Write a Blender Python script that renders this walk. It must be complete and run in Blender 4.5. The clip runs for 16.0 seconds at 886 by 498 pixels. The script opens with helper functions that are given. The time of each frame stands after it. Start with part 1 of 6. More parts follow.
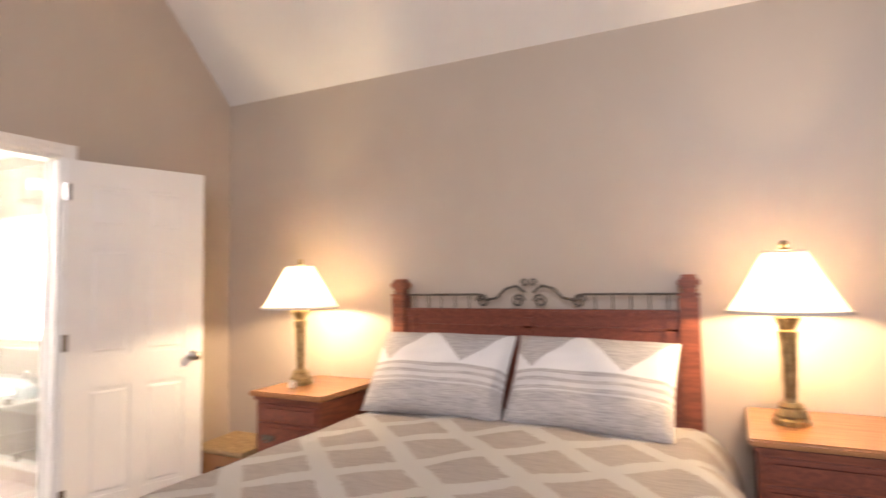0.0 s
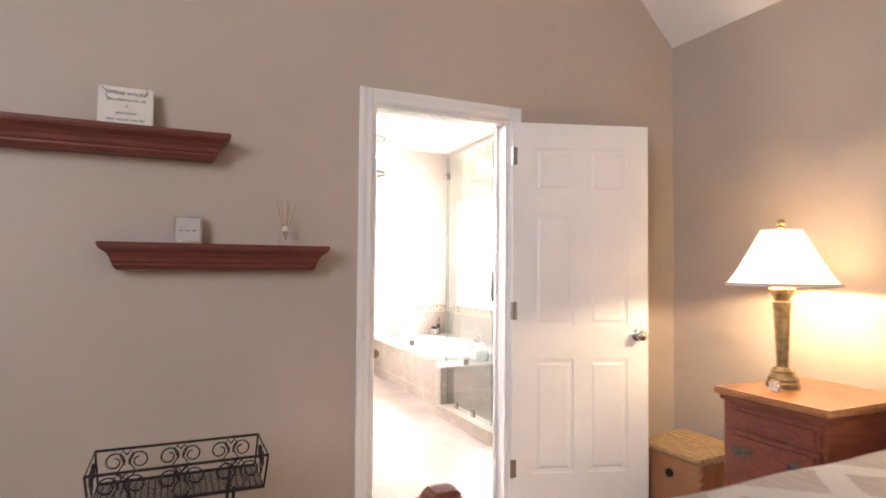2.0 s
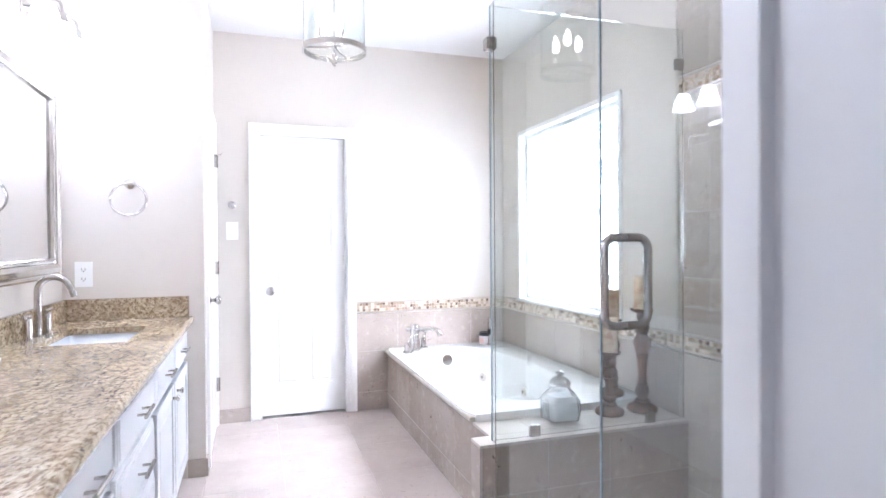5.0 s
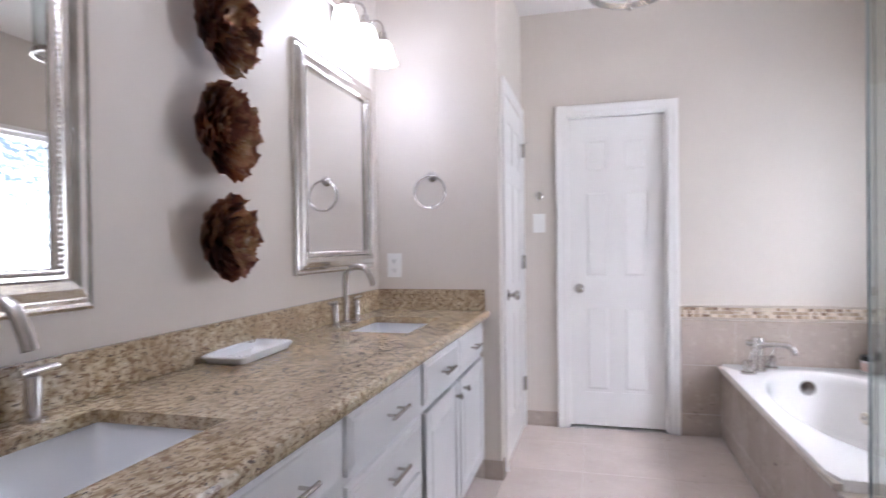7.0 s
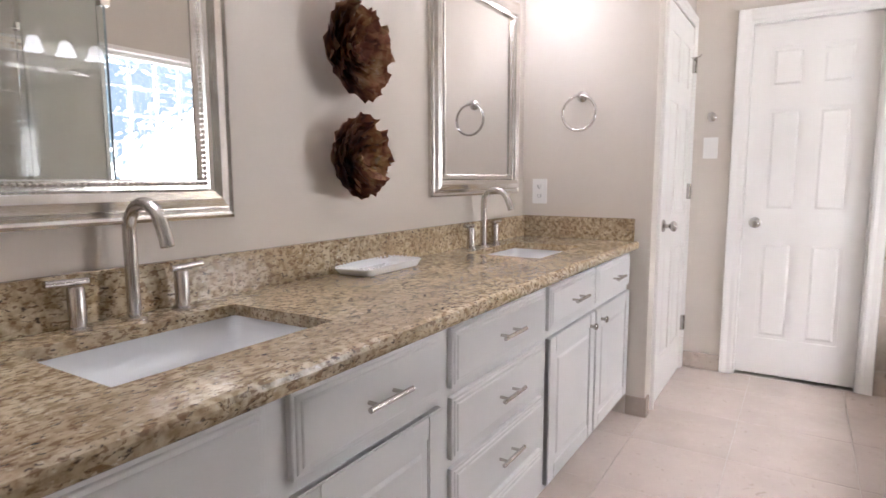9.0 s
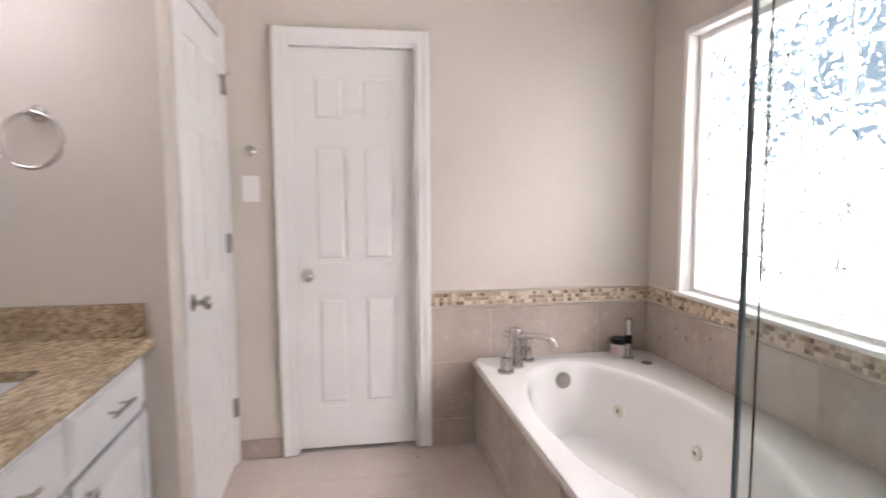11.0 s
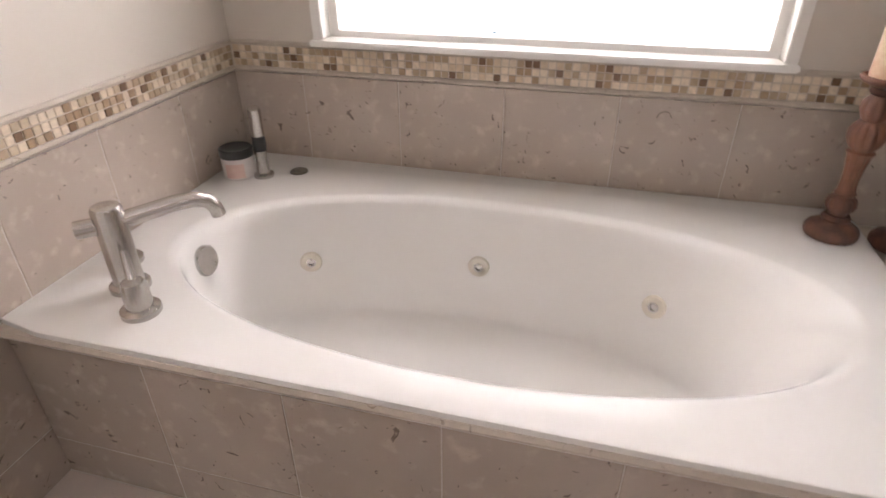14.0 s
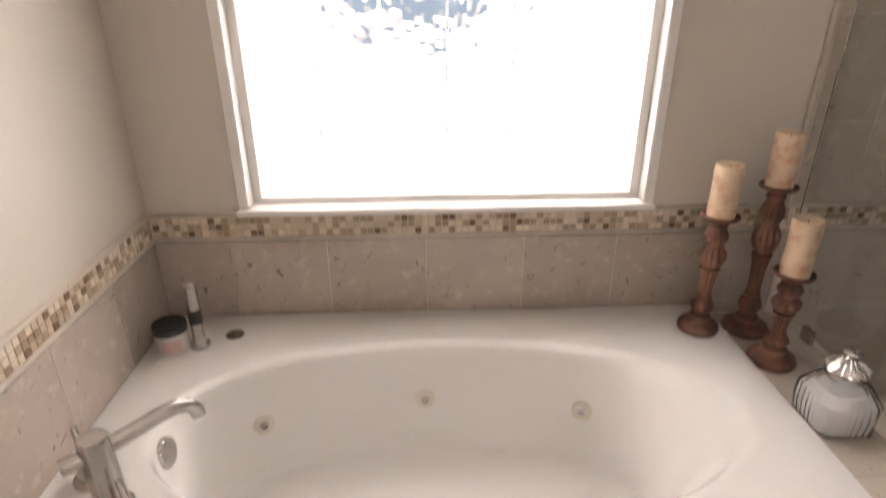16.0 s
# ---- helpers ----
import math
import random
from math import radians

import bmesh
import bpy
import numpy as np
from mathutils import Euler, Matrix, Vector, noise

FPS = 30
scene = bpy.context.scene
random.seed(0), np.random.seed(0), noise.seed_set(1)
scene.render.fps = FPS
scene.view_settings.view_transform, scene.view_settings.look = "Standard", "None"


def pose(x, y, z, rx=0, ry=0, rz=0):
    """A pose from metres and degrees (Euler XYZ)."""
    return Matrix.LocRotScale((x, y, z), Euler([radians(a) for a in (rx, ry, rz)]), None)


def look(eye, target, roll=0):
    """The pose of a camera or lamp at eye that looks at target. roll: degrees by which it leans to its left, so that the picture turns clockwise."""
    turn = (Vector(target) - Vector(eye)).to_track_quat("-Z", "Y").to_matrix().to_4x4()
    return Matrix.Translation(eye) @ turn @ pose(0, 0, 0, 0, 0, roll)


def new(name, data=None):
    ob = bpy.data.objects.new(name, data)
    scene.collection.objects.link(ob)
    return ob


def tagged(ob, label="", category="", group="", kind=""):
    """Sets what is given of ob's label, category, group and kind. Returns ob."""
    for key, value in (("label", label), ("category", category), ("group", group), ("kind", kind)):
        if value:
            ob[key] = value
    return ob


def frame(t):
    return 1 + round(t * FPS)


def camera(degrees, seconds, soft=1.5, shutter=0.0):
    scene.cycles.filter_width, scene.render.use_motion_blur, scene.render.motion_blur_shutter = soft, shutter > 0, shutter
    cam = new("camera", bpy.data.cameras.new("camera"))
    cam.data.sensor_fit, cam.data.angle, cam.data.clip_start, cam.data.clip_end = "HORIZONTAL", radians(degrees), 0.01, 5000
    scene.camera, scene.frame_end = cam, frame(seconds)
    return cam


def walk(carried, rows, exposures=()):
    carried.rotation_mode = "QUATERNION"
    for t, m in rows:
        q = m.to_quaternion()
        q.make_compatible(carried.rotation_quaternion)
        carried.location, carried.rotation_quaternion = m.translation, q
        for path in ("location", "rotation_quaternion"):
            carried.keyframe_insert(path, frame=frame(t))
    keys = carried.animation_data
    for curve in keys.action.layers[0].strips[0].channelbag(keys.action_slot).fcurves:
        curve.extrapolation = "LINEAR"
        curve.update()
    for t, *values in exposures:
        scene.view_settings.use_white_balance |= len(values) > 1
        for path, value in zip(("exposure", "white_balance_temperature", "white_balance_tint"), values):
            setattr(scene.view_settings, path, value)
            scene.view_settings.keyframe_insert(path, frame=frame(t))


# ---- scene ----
cam = camera(74.7, 16.0, shutter=0.5)
EXPOSURES = [(0, 1.98, 6900, 20), (0.6, 1.8, 6750, 20), (2.0, 1.9, 6500, 19), (3.2, 1.6, 6400, 19), (5.3, 0.8, 5200, 17), (6.5, 0.05, 5400, 19), (7.5, -0.08, 5800, 23), (9, 0.12, 6150, 20), (10.2, 0.1, 6150, 21), (12.5, -1.0, 6650, 25), (14.0, -0.4, 6600, 23), (15.0, -0.22, 6800, 22), (15.5, -0.3, 6850, 22), (16, -0.5, 7100, 24)]
PATH = [
    (0, (-0.173, 0.42, 1.351), (-1.065, 2.206, 1.464), -0.8),
    (0.5, (-0.22, 0.405, 1.316), (-1.512, 1.926, 1.44), -0.5),
    (1, (-0.249, 0.466, 1.272), (-1.854, 1.653, 1.391), -0.0),
    (1.5, (-0.44, 0.54, 1.245), (-2.201, 1.483, 1.337), 0.2),
    (2, (-0.757, 0.684, 1.271), (-2.572, 1.522, 1.338), 0.5),
    (2.5, (-1.19, 0.853, 1.3), (-3.023, 1.652, 1.349), 0.4),
    (3, (-1.589, 1.017, 1.289), (-3.438, 1.777, 1.327), 0.4),
    (3.2, (-1.73, 1.078, 1.288), (-3.581, 1.836, 1.318), 0.3),
    (5.3, (-3.223, 1.963, 1.247), (-5.145, 2.517, 1.215), -0.5),
    (5.5, (-3.259, 1.979, 1.243), (-5.199, 2.464, 1.212), -0.4),
    (6, (-3.428, 2.06, 1.224), (-5.419, 2.248, 1.196), -0.7),
    (6.5, (-3.504, 2.095, 1.216), (-5.498, 1.938, 1.195), -0.8),
    (7, (-3.548, 2.135, 1.213), (-5.481, 1.622, 1.199), -0.7),
    (7.5, (-3.55, 2.208, 1.211), (-5.366, 1.37, 1.197), -0.6),
    (8, (-3.575, 2.254, 1.193), (-5.285, 1.218, 1.175), -0.5),
    (8.5, (-3.608, 2.283, 1.155), (-5.288, 1.203, 1.047), -0.3),
    (9, (-3.646, 2.263, 1.173), (-5.331, 1.213, 0.932), -0.1),
    (9.5, (-3.649, 2.257, 1.306), (-5.439, 1.402, 1.052), -0.0),
    (10, (-3.8, 2.273, 1.342), (-5.737, 1.82, 1.13), -0.2),
    (10.2, (-3.926, 2.296, 1.343), (-5.893, 1.989, 1.145), -0.3),
    (12.5, (-5.64, 2.014, 1.21), (-7.042, 3.371, 0.77), 0.3),
    (13, (-5.908, 2.095, 1.165), (-7.034, 3.61, 0.504), -0.2),
    (13.5, (-6.142, 2.189, 1.188), (-6.888, 3.811, 0.287), -0.3),
    (14, (-6.326, 2.191, 1.178), (-6.769, 3.852, 0.156), -0.2),
    (14.5, (-6.461, 2.127, 1.191), (-6.656, 3.789, 0.095), -0.3),
    (15, (-6.537, 2.116, 1.286), (-6.573, 3.782, 0.181), -0.2),
    (15.5, (-6.57, 2.125, 1.397), (-6.539, 3.821, 0.337), -0.3),
    (16, (-6.588, 2.112, 1.472), (-6.522, 3.93, 0.641), -0.3),
]
walk(cam, [(t, look(eye, target, roll)) for t, eye, target, roll in PATH],
     exposures=EXPOSURES)
import math
from math import cos, sin, pi
import random

# ---- light ----
W = bpy.data.worlds.new("world"); scene.world = W; W.use_nodes = True
_sky = W.node_tree.nodes.new("ShaderNodeTexSky"); _sky.sky_type = "NISHITA"; _sky.sun_disc = False
_sky.sun_elevation, _sky.sun_rotation = radians(50), radians(20)
W.node_tree.links.new(_sky.outputs[0], W.node_tree.nodes["Background"].inputs[0])
W.node_tree.nodes["Background"].inputs[1].default_value = 0.08


def area(name, m, sx, sy, energy, col):
    d = bpy.data.lights.new(name, "AREA"); d.shape = "RECTANGLE"; d.size, d.size_y, d.energy, d.color = sx, sy, energy, col
    o = new(name, d); o.matrix_world = m
    return o


def bulb(name, p, energy, col, r=0.03):
    d = bpy.data.lights.new(name, "POINT"); d.energy, d.color, d.shadow_soft_size = energy, col, r
    o = new(name, d); o.location = p
    return o


BED_DAY, LAMP_W, GARDEN, SKYLIGHT, BELL, PEND = 33.0, 8.2, 34.0, 155.0, 16.5, 34.0
# daylight of the bedroom window (south wall, behind the start of the walk)
area("bedroom_window_light", look((0.4, -2.05, 2.65), (-0.4, 2.0, 0.4)), 1.7, 1.9, BED_DAY, (0.88, 0.93, 1.0))

# ---- materials ----
def mk(name, c1, c2=None, scale=6.0, rough=0.6, metal=0.0, bump=0.0, bscale=None, rvar=0.0, stretch=(1, 1, 1), fine=0.0, rnd=0.0, spec=None, low=0.35, high=0.65):
    m = bpy.data.materials.new(name); m.use_nodes = True
    nt = m.node_tree; n, l = nt.nodes, nt.links
    b = n["Principled BSDF"]
    b.inputs["Roughness"].default_value, b.inputs["Metallic"].default_value = rough, metal
    if spec is not None:
        b.inputs["Specular IOR Level"].default_value = spec
    geo = n.new("ShaderNodeNewGeometry"); mp = n.new("ShaderNodeMapping"); mp.inputs["Scale"].default_value = stretch
    l.new(geo.outputs["Position"], mp.inputs[0])
    tex = n.new("ShaderNodeTexNoise"); tex.inputs["Scale"].default_value, tex.inputs["Detail"].default_value = scale, 6
    l.new(mp.outputs[0], tex.inputs["Vector"])
    ramp = n.new("ShaderNodeValToRGB"); e = ramp.color_ramp.elements
    e[0].position, e[1].position = low, high
    e[0].color, e[1].color = (*c1, 1), (*(c2 or [min(1, v * 1.06) for v in c1]), 1)
    l.new(tex.outputs[0], ramp.inputs[0]); out = ramp.outputs[0]
    if rnd:
        oi = n.new("ShaderNodeObjectInfo"); hs = n.new("ShaderNodeHueSaturation"); mr = n.new("ShaderNodeMapRange")
        mr.inputs[3].default_value, mr.inputs[4].default_value = 1 - rnd, 1 + rnd
        l.new(oi.outputs["Random"], mr.inputs[0]); l.new(mr.outputs[0], hs.inputs["Value"]); l.new(out, hs.inputs["Color"]); out = hs.outputs[0]
    l.new(out, b.inputs["Base Color"])
    if rvar:
        r2 = n.new("ShaderNodeMapRange"); r2.inputs[3].default_value, r2.inputs[4].default_value = rough - rvar, rough + rvar
        l.new(tex.outputs[0], r2.inputs[0]); l.new(r2.outputs[0], b.inputs["Roughness"])
    if bump:
        t2 = n.new("ShaderNodeTexNoise"); t2.inputs["Scale"].default_value, t2.inputs["Detail"].default_value = bscale or scale * 8, 4
        l.new(mp.outputs[0], t2.inputs["Vector"])
        bp = n.new("ShaderNodeBump"); bp.inputs["Strength"].default_value, bp.inputs["Distance"].default_value = bump, 0.004
        l.new(t2.outputs[0], bp.inputs["Height"]); l.new(bp.outputs[0], b.inputs["Normal"])
    return m


def ramp_mat(name, stops, scale, rough, kind="noise", stretch=(1, 1, 1), detail=5, warp=0.0, bump=0.0):
    """A stone of several colours by noise or cells."""
    m = mk(name, (0.5, 0.5, 0.5), rough=rough); nt = m.node_tree; n, l = nt.nodes, nt.links
    tex = [q for q in n if q.type == "TEX_NOISE"][0]; mp = [q for q in n if q.type == "MAPPING"][0]
    mp.inputs["Scale"].default_value = stretch
    tex.inputs["Scale"].default_value, tex.inputs["Detail"].default_value, tex.inputs["Distortion"].default_value = scale, detail, warp
    ramp = [q for q in n if q.type == "VALTORGB"][0]; cr = ramp.color_ramp
    while len(cr.elements) > 1:
        cr.elements.remove(cr.elements[-1])
    cr.elements[0].position, cr.elements[0].color = stops[0][0], (*stops[0][1], 1)
    for p, c in stops[1:]:
        cr.elements.new(p).color = (*c, 1)
    return m


PAINT_BED = mk("beige_wall_paint", (0.50, 0.415, 0.335), (0.53, 0.44, 0.36), 1.5, 0.42, bump=0.12, bscale=260, rvar=0.05)
PAINT_BATH = mk("cream_wall_paint", (0.60, 0.54, 0.475), (0.63, 0.57, 0.50), 1.5, 0.45, bump=0.1, bscale=260, rvar=0.05)
CEIL = mk("white_ceiling_paint", (0.78, 0.75, 0.72), (0.81, 0.78, 0.75), 2, 0.8, bump=0.2, bscale=160)
TRIM = mk("white_gloss_trim", (0.83, 0.805, 0.77), (0.86, 0.835, 0.80), 3, 0.38, bump=0.03, bscale=90, rvar=0.03)
CAB = mk("white_cabinet_paint", (0.76, 0.755, 0.75), (0.80, 0.79, 0.78), 4, 0.38, bump=0.04, bscale=70, rvar=0.03)
NICKEL = mk("brushed_nickel", (0.52, 0.49, 0.46), (0.56, 0.53, 0.50), 30, 0.27, 1.0)
CHROME = mk("polished_steel", (0.60, 0.58, 0.56), (0.66, 0.64, 0.62), 20, 0.14, 1.0, rvar=0.03)
SILVER = mk("silver_leaf_frame", (0.66, 0.63, 0.59), (0.78, 0.75, 0.71), 14, 0.22, 1.0, bump=0.03, bscale=90, rvar=0.04)
IRON = mk("black_iron", (0.02, 0.018, 0.017), (0.045, 0.04, 0.036), 30, 0.5, 0.6, bump=0.2, bscale=200)
PEWTER = mk("aged_pewter_iron", (0.10, 0.085, 0.07), (0.2, 0.17, 0.14), 30, 0.45, 0.7, bump=0.2, bscale=150)
CHERRY = mk("red_cherry_wood", (0.16, 0.042, 0.022), (0.27, 0.075, 0.035), 9, 0.40, bump=0.06, bscale=60, rvar=0.06, stretch=(1, 1, 7))
CHERRY_X = mk("red_cherry_wood_long_grain", (0.15, 0.038, 0.024), (0.25, 0.068, 0.036), 9, 0.40, bump=0.06, bscale=60, rvar=0.06, stretch=(9, 1, 9))
CHERRY_Y = mk("dark_cherry_shelf_wood", (0.14, 0.034, 0.024), (0.20, 0.052, 0.034), 6, 0.40, bump=0.06, bscale=60, rvar=0.06, stretch=(9, 1, 9))
NS_TOP = mk("honey_cherry_top", (0.36, 0.16, 0.065), (0.42, 0.195, 0.08), 6, 0.22, bump=0.02, bscale=60, rvar=0.03, stretch=(1, 8, 1))
BROWN = mk("carved_brown_wood", (0.06, 0.024, 0.015), (0.19, 0.08, 0.046), 22, 0.55, bump=0.35, bscale=90, rvar=0.1, stretch=(1, 1, 0.4))
WAX = mk("mottled_cream_wax", (0.62, 0.47, 0.32), (0.46, 0.24, 0.15), 26, 0.5, bump=0.15, bscale=60, low=0.45, high=0.7)
ENAMEL = mk("white_tub_acrylic", (0.89, 0.865, 0.83), (0.90, 0.88, 0.85), 2, 0.12, rvar=0.02)
PORCELAIN = mk("white_porcelain", (0.82, 0.83, 0.84), (0.84, 0.85, 0.86), 3, 0.1)
IVORY = mk("ivory_plastic", (0.72, 0.66, 0.56), (0.75, 0.69, 0.59), 10, 0.3)
PLATE = mk("white_switch_plastic", (0.80, 0.79, 0.76), (0.82, 0.81, 0.78), 10, 0.35)
BLACK = mk("black_plastic", (0.015, 0.015, 0.016), (0.025, 0.024, 0.024), 20, 0.4)
GROUT = mk("pale_grout", (0.50, 0.45, 0.40), (0.58, 0.53, 0.48), 40, 0.9, bump=0.2, bscale=200)
WICKER = mk("straw_wicker", (0.30, 0.19, 0.085), (0.50, 0.34, 0.17), 30, 0.7, bump=0.4, bscale=120, stretch=(1, 1, 12))
CANDLE_GLASS_LABEL = mk("blush_label_paper", (0.62, 0.43, 0.38), (0.70, 0.53, 0.47), 20, 0.6)
BRASSY = mk("antique_gold_lamp_metal", (0.20, 0.145, 0.075), (0.36, 0.28, 0.16), 24, 0.42, 0.75, bump=0.25, bscale=140)
CARPET = mk("beige_carpet", (0.34, 0.27, 0.21), (0.42, 0.34, 0.27), 220, 0.95, bump=0.8, bscale=500)
PAPER = mk("cream_plaque", (0.72, 0.66, 0.58), (0.78, 0.73, 0.65), 12, 0.7)
INK = mk("grey_ink", (0.10, 0.09, 0.09), (0.13, 0.12, 0.12), 20, 0.7)
SALT = mk("white_bath_salts", (0.84, 0.84, 0.82), (0.88, 0.88, 0.86), 120, 0.8, bump=0.6, bscale=250)
SEAL = mk("grey_glass_edge", (0.30, 0.36, 0.37), (0.38, 0.44, 0.45), 10, 0.25)
CLOTH = mk("pale_bed_linen", (0.62, 0.58, 0.55), (0.68, 0.64, 0.61), 14, 0.9, bump=0.3, bscale=420)


def stone(name, a, b2, fleck, rough, rnd, patch=0.3):
    """Limestone: cloudy ground, small dark fossil flecks, worn pale patches."""
    m = mk(name, a, b2, 3.0, rough, bump=0.05, bscale=60, rvar=0.045, rnd=rnd, low=0.3, high=0.7)
    nt = m.node_tree; n, l = nt.nodes, nt.links; p = n["Principled BSDF"]
    src = p.inputs["Base Color"].links[0].from_socket
    geo = [q for q in n if q.type == "NEW_GEOMETRY"][0]
    t = n.new("ShaderNodeTexNoise"); t.inputs["Scale"].default_value, t.inputs["Detail"].default_value, t.inputs["Distortion"].default_value = 34, 3, 1.6
    l.new(geo.outputs["Position"], t.inputs["Vector"])
    r = n.new("ShaderNodeValToRGB"); e = r.color_ramp.elements
    e[0].position, e[1].position = 0.29, 0.33
    e[0].color, e[1].color = (1, 1, 1, 1), (0, 0, 0, 1)
    l.new(t.outputs[0], r.inputs[0])
    mx = n.new("ShaderNodeMix"); mx.data_type = "RGBA"
    l.new(r.outputs[0], mx.inputs[0]); l.new(src, mx.inputs[6]); mx.inputs[7].default_value = (*fleck, 1)
    t3 = n.new("ShaderNodeTexNoise"); t3.inputs["Scale"].default_value, t3.inputs["Detail"].default_value = 24, 7
    l.new(geo.outputs["Position"], t3.inputs["Vector"])
    r3 = n.new("ShaderNodeValToRGB"); e = r3.color_ramp.elements; e[0].position, e[1].position = 0.56, 0.76
    e[1].color = (patch, patch, patch, 1)
    l.new(t3.outputs[0], r3.inputs[0])
    m2 = n.new("ShaderNodeMix"); m2.data_type = "RGBA"
    l.new(r3.outputs[0], m2.inputs[0]); l.new(mx.outputs[2], m2.inputs[6]); m2.inputs[7].default_value = (*[min(1, v * 1.5) for v in b2], 1)
    l.new(m2.outputs[2], p.inputs["Base Color"])
    return m


STONE = stone("grey_beige_limestone_tile", (0.38, 0.315, 0.265), (0.47, 0.395, 0.34), (0.19, 0.155, 0.135), 0.22, 0.05, 0.35)
FLOOR_STONE = stone("pinkish_limestone_floor_tile", (0.52, 0.44, 0.39), (0.60, 0.515, 0.46), (0.45, 0.375, 0.33), 0.22, 0.035, 0.07)
STONE_TRIM = stone("cream_limestone_trim", (0.50, 0.43, 0.36), (0.60, 0.53, 0.45), (0.36, 0.30, 0.25), 0.38, 0.05)
SHOWER_STONE = stone("brown_grey_shower_tile", (0.42, 0.35, 0.285), (0.52, 0.445, 0.37), (0.2, 0.17, 0.15), 0.22, 0.08)


def granite_mat():
    """Cream-gold granite: cloudy ground, drawn-out brown grains and small black flecks."""
    m = mk("speckled_gold_granite", (0.27, 0.195, 0.105), (0.55, 0.45, 0.305), 52, 0.13, rvar=0.03, low=0.36, high=0.6)
    nt = m.node_tree; n, l = nt.nodes, nt.links; p = n["Principled BSDF"]
    src = p.inputs["Base Color"].links[0].from_socket; geo = [q for q in n if q.type == "NEW_GEOMETRY"][0]
    for scale, stretch, detail, a, b, col, amount in ((7.0, (0.6, 1, 1), 4, 0.46, 0.66, (0.27, 0.19, 0.11), 0.55), (120.0, (0.5, 1, 1), 5, 0.54, 0.61, (0.17, 0.10, 0.05), 0.85), (150.0, (0.55, 1, 1), 4, 0.605, 0.66, (0.05, 0.036, 0.028), 0.9), (100.0, (0.7, 1, 1), 3, 0.64, 0.71, (0.66, 0.59, 0.47), 0.5)):
        mp = n.new("ShaderNodeMapping"); mp.inputs["Scale"].default_value = stretch; mp.inputs["Location"].default_value = (scale, 0.37 * scale, 1.7)
        mp.inputs["Rotation"].default_value = (0, 0, 0.25)
        l.new(geo.outputs["Position"], mp.inputs[0])
        t = n.new("ShaderNodeTexNoise"); t.inputs["Scale"].default_value, t.inputs["Detail"].default_value, t.inputs["Distortion"].default_value = scale, detail, 0.4
        l.new(mp.outputs[0], t.inputs["Vector"])
        r = n.new("ShaderNodeMapRange"); r.inputs[1].default_value, r.inputs[2].default_value, r.inputs[3].default_value, r.inputs[4].default_value = a, b, 0.0, amount
        l.new(t.outputs[0], r.inputs[0])
        mx = n.new("ShaderNodeMix"); mx.data_type = "RGBA"; mx.inputs[7].default_value = (*col, 1)
        l.new(r.outputs[0], mx.inputs[0]); l.new(src, mx.inputs[6]); src = mx.outputs[2]
    l.new(src, p.inputs["Base Color"])
    return m


GRANITE = granite_mat()
MOSAIC = []
for _i, _c in enumerate(((0.50, 0.40, 0.29), (0.32, 0.22, 0.135), (0.14, 0.08, 0.045), (0.58, 0.49, 0.39), (0.40, 0.30, 0.20))):
    MOSAIC.append(mk("mosaic_stone_%s" % "abcde"[_i], _c, [v * 1.25 for v in _c], 60, 0.3, rnd=0.12))


def glass(name, col=(1, 1, 1), rough=0.0, ior=1.45, bump=0.0, bscale=9.0):
    m = bpy.data.materials.new(name); m.use_nodes = True; nt = m.node_tree
    nt.nodes.remove(nt.nodes["Principled BSDF"])
    g = nt.nodes.new("ShaderNodeBsdfGlass"); g.inputs["Color"].default_value = (*col, 1); g.inputs["Roughness"].default_value = rough; g.inputs["IOR"].default_value = ior
    nt.links.new(g.outputs[0], nt.nodes["Material Output"].inputs[0])
    if bump:
        geo = nt.nodes.new("ShaderNodeNewGeometry"); t = nt.nodes.new("ShaderNodeTexNoise"); t.inputs["Scale"].default_value, t.inputs["Detail"].default_value = bscale, 1
        nt.links.new(geo.outputs["Position"], t.inputs["Vector"])
        bp = nt.nodes.new("ShaderNodeBump"); bp.inputs["Strength"].default_value, bp.inputs["Distance"].default_value = bump, 0.02
        nt.links.new(t.outputs[0], bp.inputs["Height"]); nt.links.new(bp.outputs[0], g.inputs["Normal"])
    return m


def glow(name, col, power):
    m = bpy.data.materials.new(name); m.use_nodes = True; p = m.node_tree.nodes["Principled BSDF"]
    p.inputs["Base Color"].default_value = (*col, 1); p.inputs["Emission Color"].default_value = (*col, 1); p.inputs["Emission Strength"].default_value = power
    p.inputs["Roughness"].default_value = 0.3
    return m


GLASS = glass("clear_shower_glass", (0.965, 0.985, 0.98))
BLOCK_GLASS = glass("wavy_block_glass", (0.97, 0.99, 0.98), 0.02, bump=1.0, bscale=17)
JAR_GLASS = glass("ribbed_jar_glass", (0.99, 0.99, 0.99), 0.02, 1.18)
BELL_GLOW = glow("lit_frosted_glass", (0.97, 0.98, 1.0), BELL)
PEND_GLOW = glow("lit_candle_bulb", (1.0, 0.86, 0.66), PEND)
MIRROR = mk("mirror_silver", (0.90, 0.90, 0.89), (0.90, 0.90, 0.89), 1, 0.004, 1.0)


